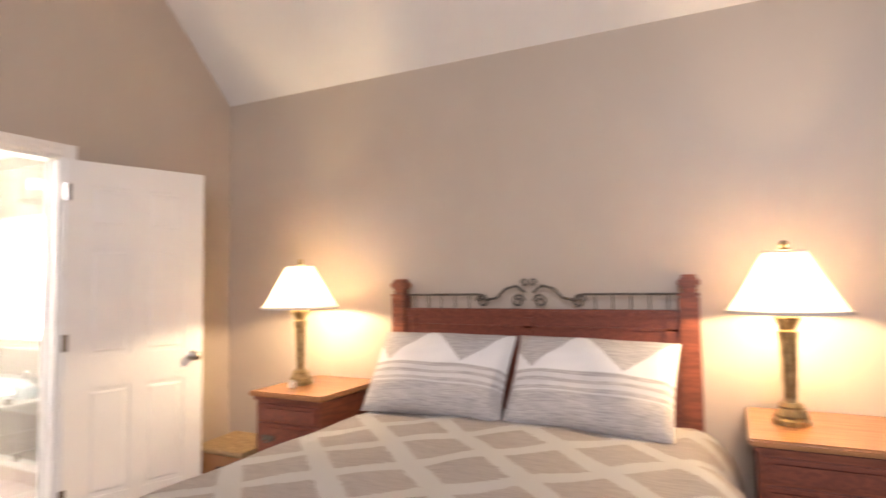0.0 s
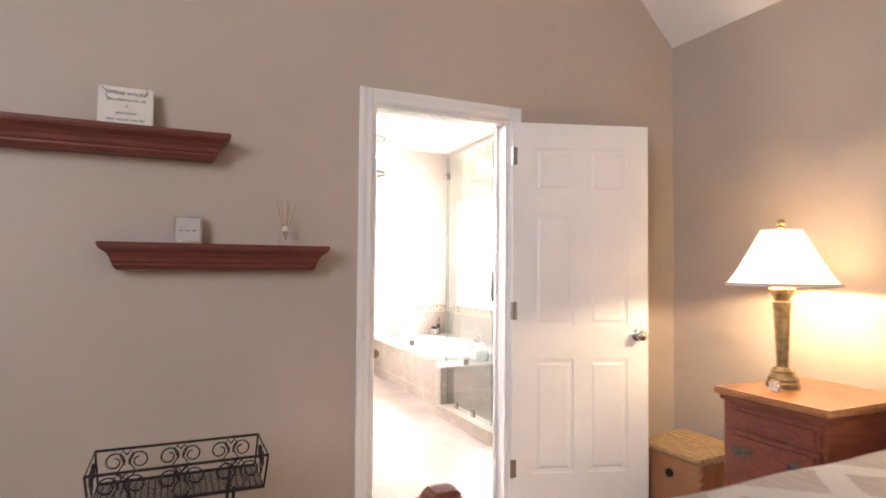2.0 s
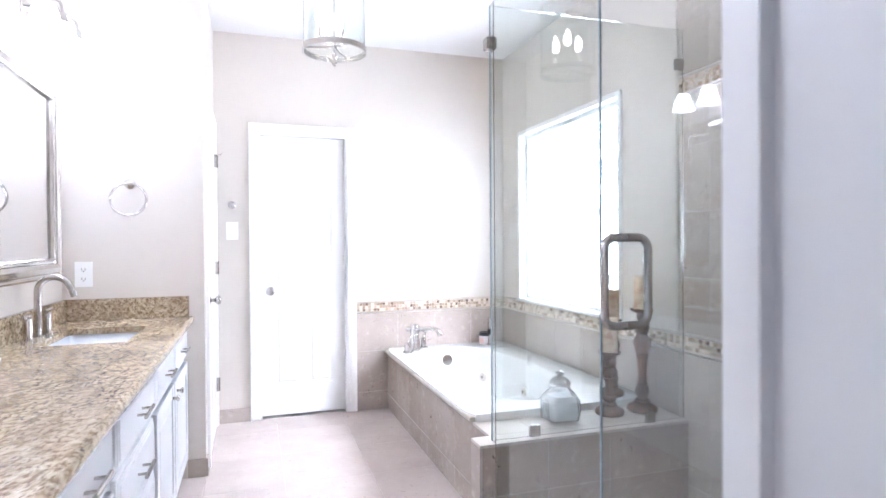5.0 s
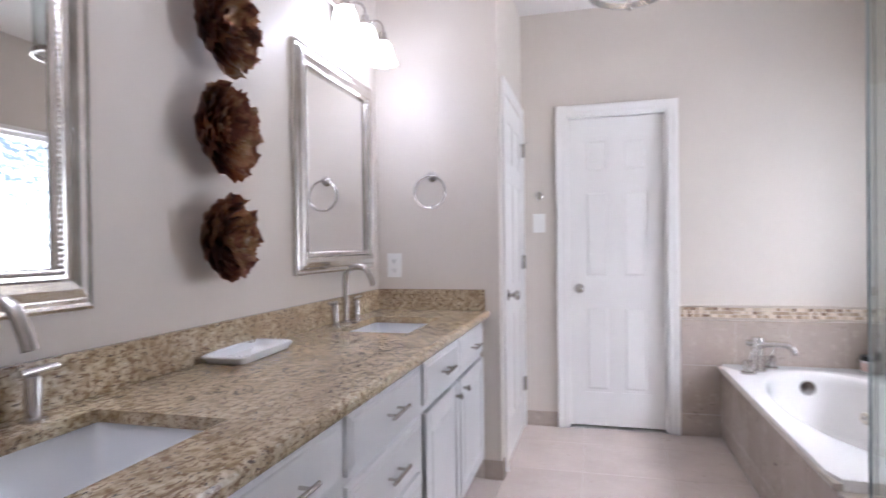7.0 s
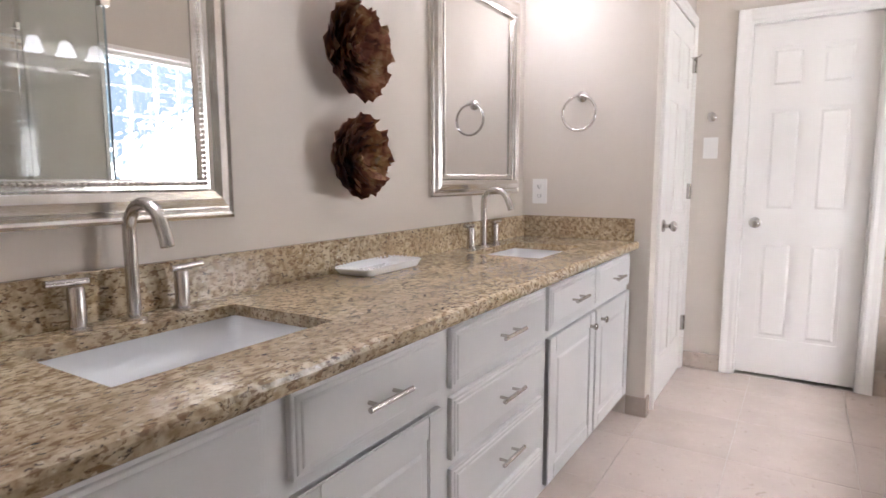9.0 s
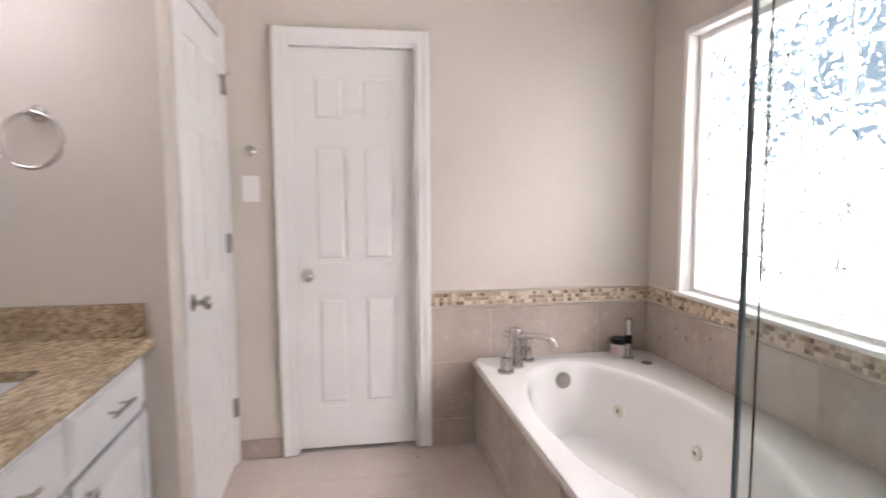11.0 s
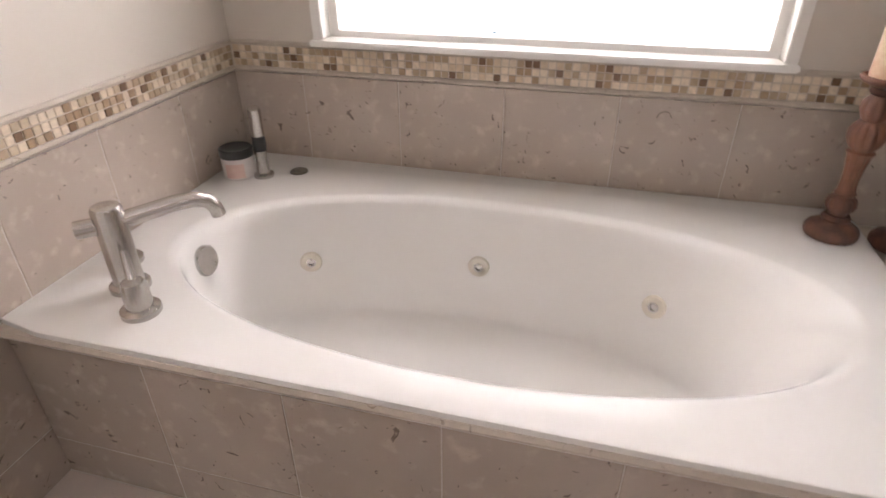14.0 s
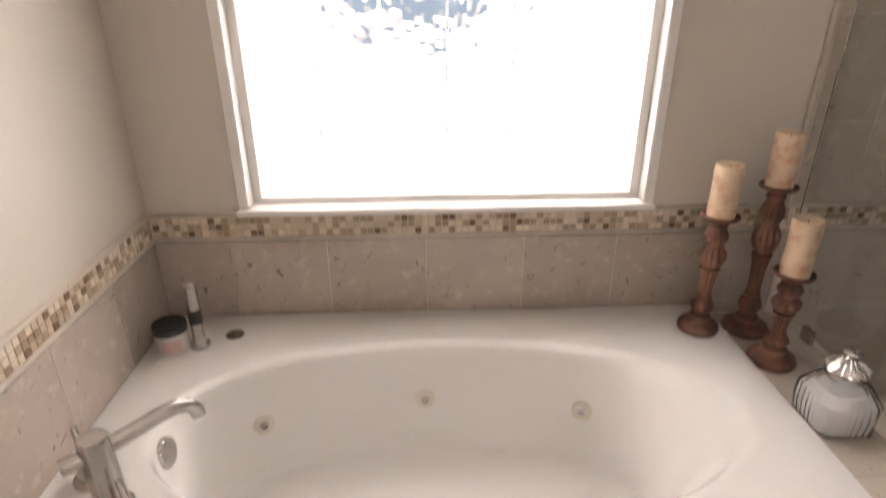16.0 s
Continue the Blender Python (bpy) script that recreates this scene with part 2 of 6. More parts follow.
def shade_mat(name="cream_pleated_shade_silk", ca=(0.80, 0.70, 0.54, 1), cb=(0.88, 0.79, 0.64, 1), through_light=0.3):
    m = bpy.data.materials.new(name); m.use_nodes = True; nt = m.node_tree; n, l = nt.nodes, nt.links
    n.remove(n["Principled BSDF"])
    geo = n.new("ShaderNodeNewGeometry"); t = n.new("ShaderNodeTexNoise"); t.inputs["Scale"].default_value = 40
    l.new(geo.outputs["Position"], t.inputs["Vector"])
    r = n.new("ShaderNodeValToRGB"); r.color_ramp.elements[0].color, r.color_ramp.elements[1].color = ca, cb
    l.new(t.outputs[0], r.inputs[0])
    d, tr, mx = n.new("ShaderNodeBsdfDiffuse"), n.new("ShaderNodeBsdfTranslucent"), n.new("ShaderNodeMixShader")
    mx.inputs[0].default_value = through_light
    l.new(r.outputs[0], d.inputs[0]); l.new(r.outputs[0], tr.inputs[0]); l.new(d.outputs[0], mx.inputs[1]); l.new(tr.outputs[0], mx.inputs[2])
    l.new(mx.outputs[0], n["Material Output"].inputs[0])
    return m


SHADE = shade_mat()
JOINT = shade_mat("translucent_block_joint", (0.90, 0.92, 0.92, 1), (0.94, 0.95, 0.95, 1), 0.48)


def quilt_mat(name, rings, du, dv, ox, oy, dark, mid_, pale):
    """Woven ikat: grey streaked lozenges between pale bands; with rings, striped bands and triangles as on a pillow sham."""
    m = mk(name, (0.5, 0.5, 0.5), rough=0.92, bump=0.5, bscale=300); nt = m.node_tree; n, l = nt.nodes, nt.links; p = n["Principled BSDF"]
    tc = n.new("ShaderNodeTexCoord"); sp = n.new("ShaderNodeSeparateXYZ"); l.new(tc.outputs["Object"], sp.inputs[0])

    def mth(op, a, b=None):
        q = n.new("ShaderNodeMath"); q.operation = op
        for i, v in enumerate((a, b)):
            if v is None:
                continue
            if isinstance(v, (int, float)):
                q.inputs[i].default_value = v
            else:
                l.new(v, q.inputs[i])
        return q.outputs[0]
    st = n.new("ShaderNodeTexNoise"); st.inputs["Scale"].default_value, st.inputs["Detail"].default_value = 1, 4
    mp = n.new("ShaderNodeMapping"); mp.inputs["Scale"].default_value = (14, 170, 60); l.new(tc.outputs["Object"], mp.inputs[0]); l.new(mp.outputs[0], st.inputs["Vector"])
    jit = mth("MULTIPLY", mth("SUBTRACT", st.outputs[0], 0.5), 0.16)
    u, v = mth("DIVIDE", mth("ADD", sp.outputs[0], ox), du), mth("DIVIDE", mth("ADD", sp.outputs[1], oy), dv)
    a = mth("ABSOLUTE", mth("SUBTRACT", mth("FRACT", mth("ADD", mth("ADD", u, v), jit)), 0.5))
    b = mth("ABSOLUTE", mth("SUBTRACT", mth("FRACT", mth("ADD", mth("SUBTRACT", u, v), jit)), 0.5))
    band = mth("GREATER_THAN", mth("MAXIMUM", a, b), 0.365)
    if rings:
        y = sp.outputs[1]
        col = mth("MULTIPLY", mth("ABSOLUTE", mth("SUBTRACT", mth("FRACT", mth("ADD", mth("DIVIDE", mth("ADD", sp.outputs[0], 0.05), 0.42), 0.5)), 0.5)), 2.0)
        tri = mth("LESS_THAN", mth("ADD", mth("DIVIDE", mth("SUBTRACT", y, 0.03), 0.2), jit), mth("SUBTRACT", 1.0, col))
        stripes = mth("GREATER_THAN", mth("FRACT", mth("MULTIPLY", y, 26)), 0.45)
        low = mth("LESS_THAN", y, 0.02); lower = mth("LESS_THAN", y, -0.085)
        mid = mth("ADD", mth("MULTIPLY", low, mth("MULTIPLY", stripes, 0.55)), mth("MULTIPLY", mth("SUBTRACT", 1.0, low), tri))
        band = mth("MULTIPLY", mid, mth("SUBTRACT", 1.0, lower))
    g = n.new("ShaderNodeValToRGB"); g.color_ramp.elements[0].position, g.color_ramp.elements[1].position = 0.3, 0.7
    g.color_ramp.elements[0].color, g.color_ramp.elements[1].color = (*dark, 1), (*mid_, 1)
    l.new(st.outputs[0], g.inputs[0])
    mx = n.new("ShaderNodeMix"); mx.data_type = "RGBA"
    l.new(band, mx.inputs[0]); l.new(g.outputs[0], mx.inputs[6]); mx.inputs[7].default_value = (*pale, 1)
    l.new(mx.outputs[2], p.inputs["Base Color"])
    return m


QUILT = quilt_mat("grey_ikat_coverlet", False, 0.43, 0.43, 0.1, 0.05, (0.58, 0.51, 0.475), (0.77, 0.70, 0.655), (0.88, 0.85, 0.82))
SHAM = quilt_mat("grey_ikat_sham", True, 0.5, 0.5, 0, 0, (0.36, 0.33, 0.315), (0.56, 0.52, 0.50), (0.76, 0.74, 0.73))


def window_view():
    m = bpy.data.materials.new("bright_garden_distance"); m.use_nodes = True; nt = m.node_tree; n, l = nt.nodes, nt.links
    n.remove(n["Principled BSDF"]); em = n.new("ShaderNodeEmission"); st = n.new("ShaderNodeMapRange"); st.interpolation_type = "SMOOTHSTEP"
    st.inputs[1].default_value, st.inputs[2].default_value, st.inputs[3].default_value, st.inputs[4].default_value = 2.3, 3.3, GARDEN, SKYLIGHT
    l.new(st.outputs[0], em.inputs[1])
    geo = n.new("ShaderNodeNewGeometry"); mp = n.new("ShaderNodeMapping"); mp.inputs["Scale"].default_value = (1, 1, 1.6); l.new(geo.outputs["Position"], mp.inputs[0])
    t = n.new("ShaderNodeTexNoise"); t.inputs["Scale"].default_value, t.inputs["Detail"].default_value = 1.9, 4; l.new(mp.outputs[0], t.inputs["Vector"])
    sp = n.new("ShaderNodeSeparateXYZ"); l.new(geo.outputs["Position"], sp.inputs[0]); l.new(sp.outputs[2], st.inputs[0])
    mr = n.new("ShaderNodeMapRange"); mr.inputs[1].default_value, mr.inputs[2].default_value, mr.inputs[3].default_value, mr.inputs[4].default_value = 1.55, 2.0, -0.25, 0.12
    l.new(sp.outputs[2], mr.inputs[0]); ad = n.new("ShaderNodeMath"); l.new(t.outputs[0], ad.inputs[0]); l.new(mr.outputs[0], ad.inputs[1])
    sky = n.new("ShaderNodeMapRange"); sky.inputs[1].default_value, sky.inputs[2].default_value, sky.inputs[3].default_value, sky.inputs[4].default_value = 2.45, 2.9, 0.0, 0.7
    l.new(sp.outputs[2], sky.inputs[0]); ds = n.new("ShaderNodeVectorMath"); ds.operation = "DISTANCE"; ds.inputs[1].default_value = (-6.55, 5.6, 1.72); l.new(geo.outputs["Position"], ds.inputs[0])
    bush = n.new("ShaderNodeMapRange"); bush.inputs[1].default_value, bush.inputs[2].default_value, bush.inputs[3].default_value, bush.inputs[4].default_value = 0.3, 0.7, 0.45, 0.0
    l.new(ds.outputs["Value"], bush.inputs[0]); ab = n.new("ShaderNodeMath"); l.new(ad.outputs[0], ab.inputs[0]); l.new(bush.outputs[0], ab.inputs[1]); ad = ab
    sb = n.new("ShaderNodeMath"); sb.operation = "SUBTRACT"; l.new(ad.outputs[0], sb.inputs[0]); l.new(sky.outputs[0], sb.inputs[1]); ad = sb
    r = n.new("ShaderNodeValToRGB"); e = r.color_ramp.elements
    e[0].position, e[0].color = 0.40, (1.0, 0.99, 0.96, 1)
    e[1].position, e[1].color = 0.64, (0.018, 0.024, 0.03, 1)
    e.new(0.50).color = (0.055, 0.05, 0.048, 1)
    l.new(ad.outputs[0], r.inputs[0]); l.new(r.outputs[0], em.inputs[0]); l.new(em.outputs[0], n["Material Output"].inputs[0])
    return m


VIEW = window_view()

# ---- mesh helpers ----
def bm_box(x0, x1, y0, y1, z0, z1, bevel=0.0, seg=2):
    bm = bmesh.new(); bmesh.ops.create_cube(bm, size=1)
    for v in bm.verts:
        v.co = Vector(((x0 + x1) / 2 + v.co.x * (x1 - x0), (y0 + y1) / 2 + v.co.y * (y1 - y0), (z0 + z1) / 2 + v.co.z * (z1 - z0)))
    if bevel:
        bmesh.ops.bevel(bm, geom=bm.edges[:], offset=bevel, segments=seg, affect="EDGES")
    return bm


def bm_join(*bms):
    out = bms[0]
    for b in bms[1:]:
        me = bpy.data.meshes.new("t"); b.to_mesh(me); out.from_mesh(me); bpy.data.meshes.remove(me); b.free()
    return out


def bm_lathe(profile, n=28, centre=(0, 0, 0), squash=(1, 1)):
    """Turned body: profile of (radius, z), closed where the radius is 0."""
    bm = bmesh.new(); rings = []
    for r, z in profile:
        if r < 1e-6:
            rings.append([bm.verts.new((centre[0], centre[1], centre[2] + z))])
        else:
            rings.append([bm.verts.new((centre[0] + squash[0] * r * cos(2 * pi * i / n), centre[1] + squash[1] * r * sin(2 * pi * i / n), centre[2] + z)) for i in range(n)])
    for a, b in zip(rings, rings[1:]):
        for i in range(n):
            j = (i + 1) % n
            if len(a) == 1 and len(b) == 1:
                continue
            if len(a) == 1:
                bm.faces.new((a[0], b[j], b[i]))
            elif len(b) == 1:
                bm.faces.new((a[i], a[j], b[0]))
            else:
                bm.faces.new((a[i], a[j], b[j], b[i]))
    bmesh.ops.recalc_face_normals(bm, faces=bm.faces[:])
    return bm


def bm_tube(points, r, n=10, closed=False):
    """A round bar along points; r may be a list."""
    pts = [Vector(p) for p in points]; bm = bmesh.new(); rings = []; N = len(pts)
    rr = r if isinstance(r, (list, tuple)) else [r] * N
    up = None
    for i, p in enumerate(pts):
        a, b = pts[(i - 1) % N] if closed else pts[max(i - 1, 0)], pts[(i + 1) % N] if closed else pts[min(i + 1, N - 1)]
        d = (b - a).normalized()
        if up is None:
            up = d.orthogonal().normalized()
        up = (up - d * up.dot(d)).normalized(); side = d.cross(up)
        rings.append([bm.verts.new(p + rr[i] * (cos(2 * pi * k / n) * up + sin(2 * pi * k / n) * side)) for k in range(n)])
    pairs = list(zip(rings, rings[1:])) + ([(rings[-1], rings[0])] if closed else [])
    for a, b in pairs:
        for k in range(n):
            bm.faces.new((a[k], a[(k + 1) % n], b[(k + 1) % n], b[k]))
    if not closed:
        bm.faces.new(rings[0][::-1]); bm.faces.new(rings[-1])
    bmesh.ops.recalc_face_normals(bm, faces=bm.faces[:])
    return bm


def bm_prism(profile, axis, a, b):
    """A straight moulding: profile in the two other axes, pushed along axis from a to b."""
    bm = bmesh.new()
    put = {"x": lambda t, p: (t, p[0], p[1]), "y": lambda t, p: (p[0], t, p[1]), "z": lambda t, p: (p[0], p[1], t)}[axis]
    A, B = [bm.verts.new(put(a, p)) for p in profile], [bm.verts.new(put(b, p)) for p in profile]
    k = len(profile)
    for i in range(k):
        bm.faces.new((A[i], A[(i + 1) % k], B[(i + 1) % k], B[i]))
    bm.faces.new(A[::-1]); bm.faces.new(B)
    bmesh.ops.recalc_face_normals(bm, faces=bm.faces[:])
    return bm


def moved(bm, m):
    bm.transform(m)
    return bm


def obj(name, bm, mat, smooth=False):
    me = bpy.data.meshes.new(name); bm.to_mesh(me); bm.free(); me.materials.append(mat)
    if smooth:
        for f in me.polygons:
            f.use_smooth = True
        me.set_sharp_from_angle(angle=radians(40))
    return new(name, me)


def part(name, bm, mat, parent, label="", smooth=False):
    o = obj(name, bm, mat, smooth); o.parent = parent
    if parent is not None:
        o.matrix_parent_inverse = Matrix.Identity(4)
    if label:
        o["label"] = label
    return o


def thing(name, p, label, category, group="", kind="", rz=0):
    e = new(name); e.empty_display_size = 0.05; e.matrix_world = pose(*p, 0, 0, rz)
    return tagged(e, label, category, group, kind)


def structure(name, bm, mat, label, category):
    return tagged(obj(name, bm, mat), label, category, "", "structure")


def arc(c, r, a0, a1, n, plane="xz"):
    out = []
    for i in range(n + 1):
        a = radians(a0 + (a1 - a0) * i / n); u, v = r * cos(a), r * sin(a)
        out.append({"xz": (c[0] + u, c[1], c[2] + v), "yz": (c[0], c[1] + u, c[2] + v), "xy": (c[0] + u, c[1] + v, c[2])}[plane])
    return out


# ---- the plan ----
XB, XD = -3.47, -3.35          # door wall: bathroom face, bedroom face
YH = 3.41                      # head wall of the bedroom
XF = -7.45                     # far wall of the bathroom
YV, YW = 0.985, 3.84           # vanity wall, window wall
XR, YR = -6.50, 1.65           # return wall at the end of the vanity, linen-closet wall
ZC = 2.735                     # bathroom ceiling
XE, YS = 2.4, -2.2             # bedroom east and south walls

# ---- bathroom shell ----
structure("floor_bathroom", bm_box(XF - 0.12, XB + 0.06, YV - 0.1, YW + 0.1, -0.1, -0.006), GROUT, "pale grout bed under limestone floor tiles", "floor")
structure("ceiling_bathroom", bm_box(XF - 0.12, XB + 0.06, YV - 0.12, YW + 0.12, ZC, ZC + 0.1), CEIL, "flat white painted bathroom ceiling", "ceiling")
structure("wall_vanity", bm_box(XF - 0.12, XB + 0.06, YV - 0.12, YV, 0, ZC), PAINT_BATH, "cream painted wall behind the double vanity", "wall")
# window wall with its opening
WX0, WX1, WZ0, WZ1 = -7.13, -5.885, 0.822, 2.062
structure("wall_window", bm_join(bm_box(XF - 0.12, WX0, YW, YW + 0.2, 0, ZC), bm_box(WX1, XB + 0.06, YW, YW + 0.2, 0, ZC),
          bm_box(WX0, WX1, YW, YW + 0.2, 0, WZ0), bm_box(WX0, WX1, YW, YW + 0.2, WZ1, ZC)), PAINT_BATH, "cream painted wall round the glass-block window", "wall")
# far wall with the door opening
FY0, FY1, FZ = 1.945, 2.565, 2.045
structure("wall_far", bm_join(bm_box(XF - 0.12, XF, YR - 0.1, FY0, 0, ZC), bm_box(XF - 0.12, XF, FY1, YW, 0, ZC), bm_box(XF - 0.12, XF, FY0, FY1, FZ, ZC)),
          PAINT_BATH, "cream painted end wall with a closed door", "wall")
# unseen slab, added so no outside light shows under the end door
structure("light_block_far_door", bm_box(XF - 0.24, XF - 0.12, 1.5, 3.0, -0.1, ZC), PAINT_BATH, "unseen slab added to block daylight under the end door", "wall")
# return wall and closet wall
CX0, CX1 = -7.385, -6.675
# slab out of view, added to keep the gap below the closet door dark
structure("light_block_closet", bm_box(XF, XR - 0.1, YR - 0.24, YR - 0.12, -0.1, ZC), PAINT_BATH, "unseen slab added to block light at the closet door gap", "wall")
structure("wall_return", bm_box(XR - 0.1, XR, YV, YR, 0, ZC), PAINT_BATH, "cream painted short wall at the vanity end", "wall")
structure("wall_closet", bm_join(bm_box(CX1, XR - 0.1, YR - 0.12, YR, 0, ZC), bm_box(XF, CX0, YR - 0.12, YR, 0, ZC), bm_box(CX0, CX1, YR - 0.12, YR, FZ, ZC)),
          PAINT_BATH, "cream painted wall round the closet door", "wall")
# door wall between bedroom and bathroom
DY0, DY1, DZ = 1.515, 2.255, 2.045
ZT = 4.1
structure("wall_door_bedroom_side", bm_join(bm_box(XB + 0.06, XD, YS, DY0, 0, ZT), bm_box(XB + 0.06, XD, DY1, YH + 0.12, 0, ZT), bm_box(XB + 0.06, XD, DY0, DY1, DZ, ZT)),
          PAINT_BED, "beige painted bedroom wall with the bathroom doorway", "wall")
structure("wall_door_bathroom_side", bm_join(bm_box(XB, XB + 0.06, YV - 0.12, DY0, 0, ZC), bm_box(XB, XB + 0.06, DY1, YW + 0.2, 0, ZC), bm_box(XB, XB + 0.06, DY0, DY1, DZ, ZC)),
          PAINT_BATH, "cream painted bathroom side of the doorway wall", "wall")

# ---- bedroom shell ----
structure("floor_bedroom", bm_box(XB + 0.06, XE + 0.1, YS - 0.1, YH + 0.1, -0.1, 0), CARPET, "beige cut-pile bedroom carpet", "floor")
ZH = 2.625
structure("wall_head", bm_box(XD, XE + 0.1, YH, YH + 0.12, 0, ZH + 0.1), PAINT_BED, "beige painted wall behind the bed", "wall")
structure("wall_east", bm_box(XE, XE + 0.12, YS, YH, 0, ZT), PAINT_BED, "beige painted bedroom side wall", "wall")
BW = (-0.5, 1.3, 1.6, 3.7)
structure("wall_south", bm_join(bm_box(XD, BW[0], YS - 0.12, YS, 0, ZT), bm_box(BW[1], XE + 0.1, YS - 0.12, YS, 0, ZT), bm_box(BW[0], BW[1], YS - 0.12, YS, 0, BW[2]), bm_box(BW[0], BW[1], YS - 0.12, YS, BW[3], ZT)),
          PAINT_BED, "beige painted bedroom wall with the daylight window", "wall")
structure("ceiling_bedroom", bm_join(bm_prism([(YH, ZH), (YH - 1.42, ZH + 1.42), (YH - 1.42, ZH + 1.56), (YH + 0.12, ZH + 0.02)], "x", XD, XE + 0.1),
          bm_box(XD, XE + 0.1, YS - 0.12, YH - 1.42, ZH + 1.42, ZH + 1.56)), CEIL, "white vaulted bedroom ceiling sloping to the head wall", "ceiling")
structure("baseboard_bedroom", bm_join(bm_box(XD, XD + 0.015, YS, DY0 - 0.08, 0, 0.1, 0.004), bm_box(XD, XD + 0.015, DY1 + 0.08, YH, 0, 0.1, 0.004), bm_box(XD + 0.015, XE, YH - 0.015, YH, 0, 0.1, 0.004)),
          TRIM, "white painted bedroom baseboard", "baseboard")

# ---- doors ----
def bm_panel_door(w, h, t=0.035):
    """Six-panel leaf: x along the width from 0, face towards -y at y = 0 and +y at t."""
    bm, panels = bm_box(0, w, 0.006, t - 0.006, 0, h), []
    s, mid = w * 0.155, w * 0.11
    pw = (w - 2 * s - mid) / 2
    zs = [(0.22 * h / 2.03, 0.80 * h / 2.03), (0.97 * h / 2.03, 1.56 * h / 2.03), (1.67 * h / 2.03, 1.90 * h / 2.03)]
    cuts_z = [0] + [q for z in zs for q in z] + [h]
    for f0, f1 in ((0, 0.006), (t - 0.006, t)):
        for x0, x1 in ((0, s), (s + pw, s + pw + mid), (w - s, w)):
            bm = bm_join(bm, bm_box(x0, x1, f0, f1, 0, h))
        for x0, x1 in ((s, s + pw), (s + pw + mid, w - s)):
            for a, b in zip(cuts_z[0::2], cuts_z[1::2]):
                bm = bm_join(bm, bm_box(x0, x1, f0, f1, a, b))
            for a, b in zs:
                q = bm_box(x0 + 0.02, x1 - 0.02, f0, f1, a + 0.02, b - 0.02)
                d = 0.012
                for v in q.verts:
                    outer = (v.co.y < t / 2) == (f0 == 0) and (abs(v.co.y - (0 if f0 == 0 else t)) < 1e-5)
                    if outer:
                        v.co.x += d if v.co.x < (x0 + x1) / 2 else -d
                        v.co.z += d if v.co.z < (a + b) / 2 else -d
                        v.co.y += 0.0012 if f0 == 0 else -0.0012
                panels.append(q)
    return bm, panels


KNOB = [(0, 0), (0.032, 0), (0.032, 0.006), (0.026, 0.010), (0.011, 0.014), (0.010, 0.032), (0.018, 0.038), (0.026, 0.047), (0.027, 0.056), (0.022, 0.065), (0.012, 0.069), (0, 0.07)]


def casing(name, axis, face, out, a0, a1, top, label, w=0.068, base=0.0):
    """Door casing on a wall face: two legs and a head, moulded, as one trim."""
    def prof(u0, u1):
        s = 1 if u1 > u0 else -1
        return [(u0, 0), (u0, 0.008), (u0 + s * 0.012, 0.013), (u0 + s * 0.03, 0.013), (u1 - s * 0.018, 0.019), (u1 - s * 0.004, 0.019), (u1, 0.015), (u1, 0)]
    bms = []
    for u0, u1 in ((a0, a0 - w), (a1, a1 + w)):
        p = prof(u0, u1)
        bms.append(bm_prism([((face + out * d, u) if axis == "x" else (u, face + out * d)) for u, d in p], "z", base, top + w))
    p = prof(top, top + w)
    bms.append(bm_prism([(face + out * d, u) for u, d in p], "y" if axis == "x" else "x", a0, a1))
    return structure(name, bm_join(*bms), TRIM, label, "door casing")


def door(name, hinge, angle, w, h, label, knob_at, mirror=False, knob_mat=NICKEL, hinges=True):
    d = thing(name, (hinge[0], hinge[1], hinge[2]), label, "door", "", "structure", angle)
    frame_bm, panels = bm_panel_door(w, h)
    leaf = part("leaf", frame_bm, TRIM, d)
    for q in panels:
        part("panel", q, TRIM, leaf)
    for f, s in ((0, -1), (0.035, 1)):
        k = bm_lathe(KNOB, 20); k.transform(Matrix.Rotation(radians(90 if s < 0 else -90), 4, "X")); k.transform(Matrix.Translation((knob_at[0], f, knob_at[1])))
        part("door_knob", k, knob_mat, d, "satin nickel door knob", True)
    if hinges:
        for z in (0.2, 1.0, 1.8):
            part("hinge", bm_join(bm_tube([(-0.004, -0.006, z), (-0.004, -0.006, z + 0.09)], 0.007, 8), bm_box(-0.004, 0.022, -0.003, 0, z, z + 0.09)), NICKEL, d, "nickel butt hinge")
    return d


# bedroom side: open leaf folded back towards the head wall
casing("trim_bedroom_door", "x", XD, 1, DY0, DY1, DZ, "white moulded casing round the bathroom doorway")
casing("trim_bathroom_side", "x", XB, -1, DY0, DY1, DZ, "white moulded casing on the bathroom side")
structure("door_jamb", bm_join(bm_box(XB, XD, DY0 - 0.001, DY0 + 0.018, 0, DZ), bm_box(XB, XD, DY1 - 0.018, DY1 + 0.001, 0, DZ), bm_box(XB, XD, DY0 + 0.018, DY1 - 0.018, DZ - 0.018, DZ + 0.001),
          bm_box(XB + 0.03, XB + 0.045, DY0 + 0.018, DY0 + 0.03, 0, DZ - 0.018), bm_box(XB + 0.03, XB + 0.045, DY1 - 0.03, DY1 - 0.018, 0, DZ - 0.018)), TRIM, "white painted door jamb with stop", "door jamb")
LA = math.degrees(math.atan2(2.955 - 2.262, -3.085 + 3.318))
door("door_bedroom", (-3.318, 2.262, 0.012), LA, 0.728, 2.02, "open white six-panel door folded back to the wall", (0.668, 0.92))
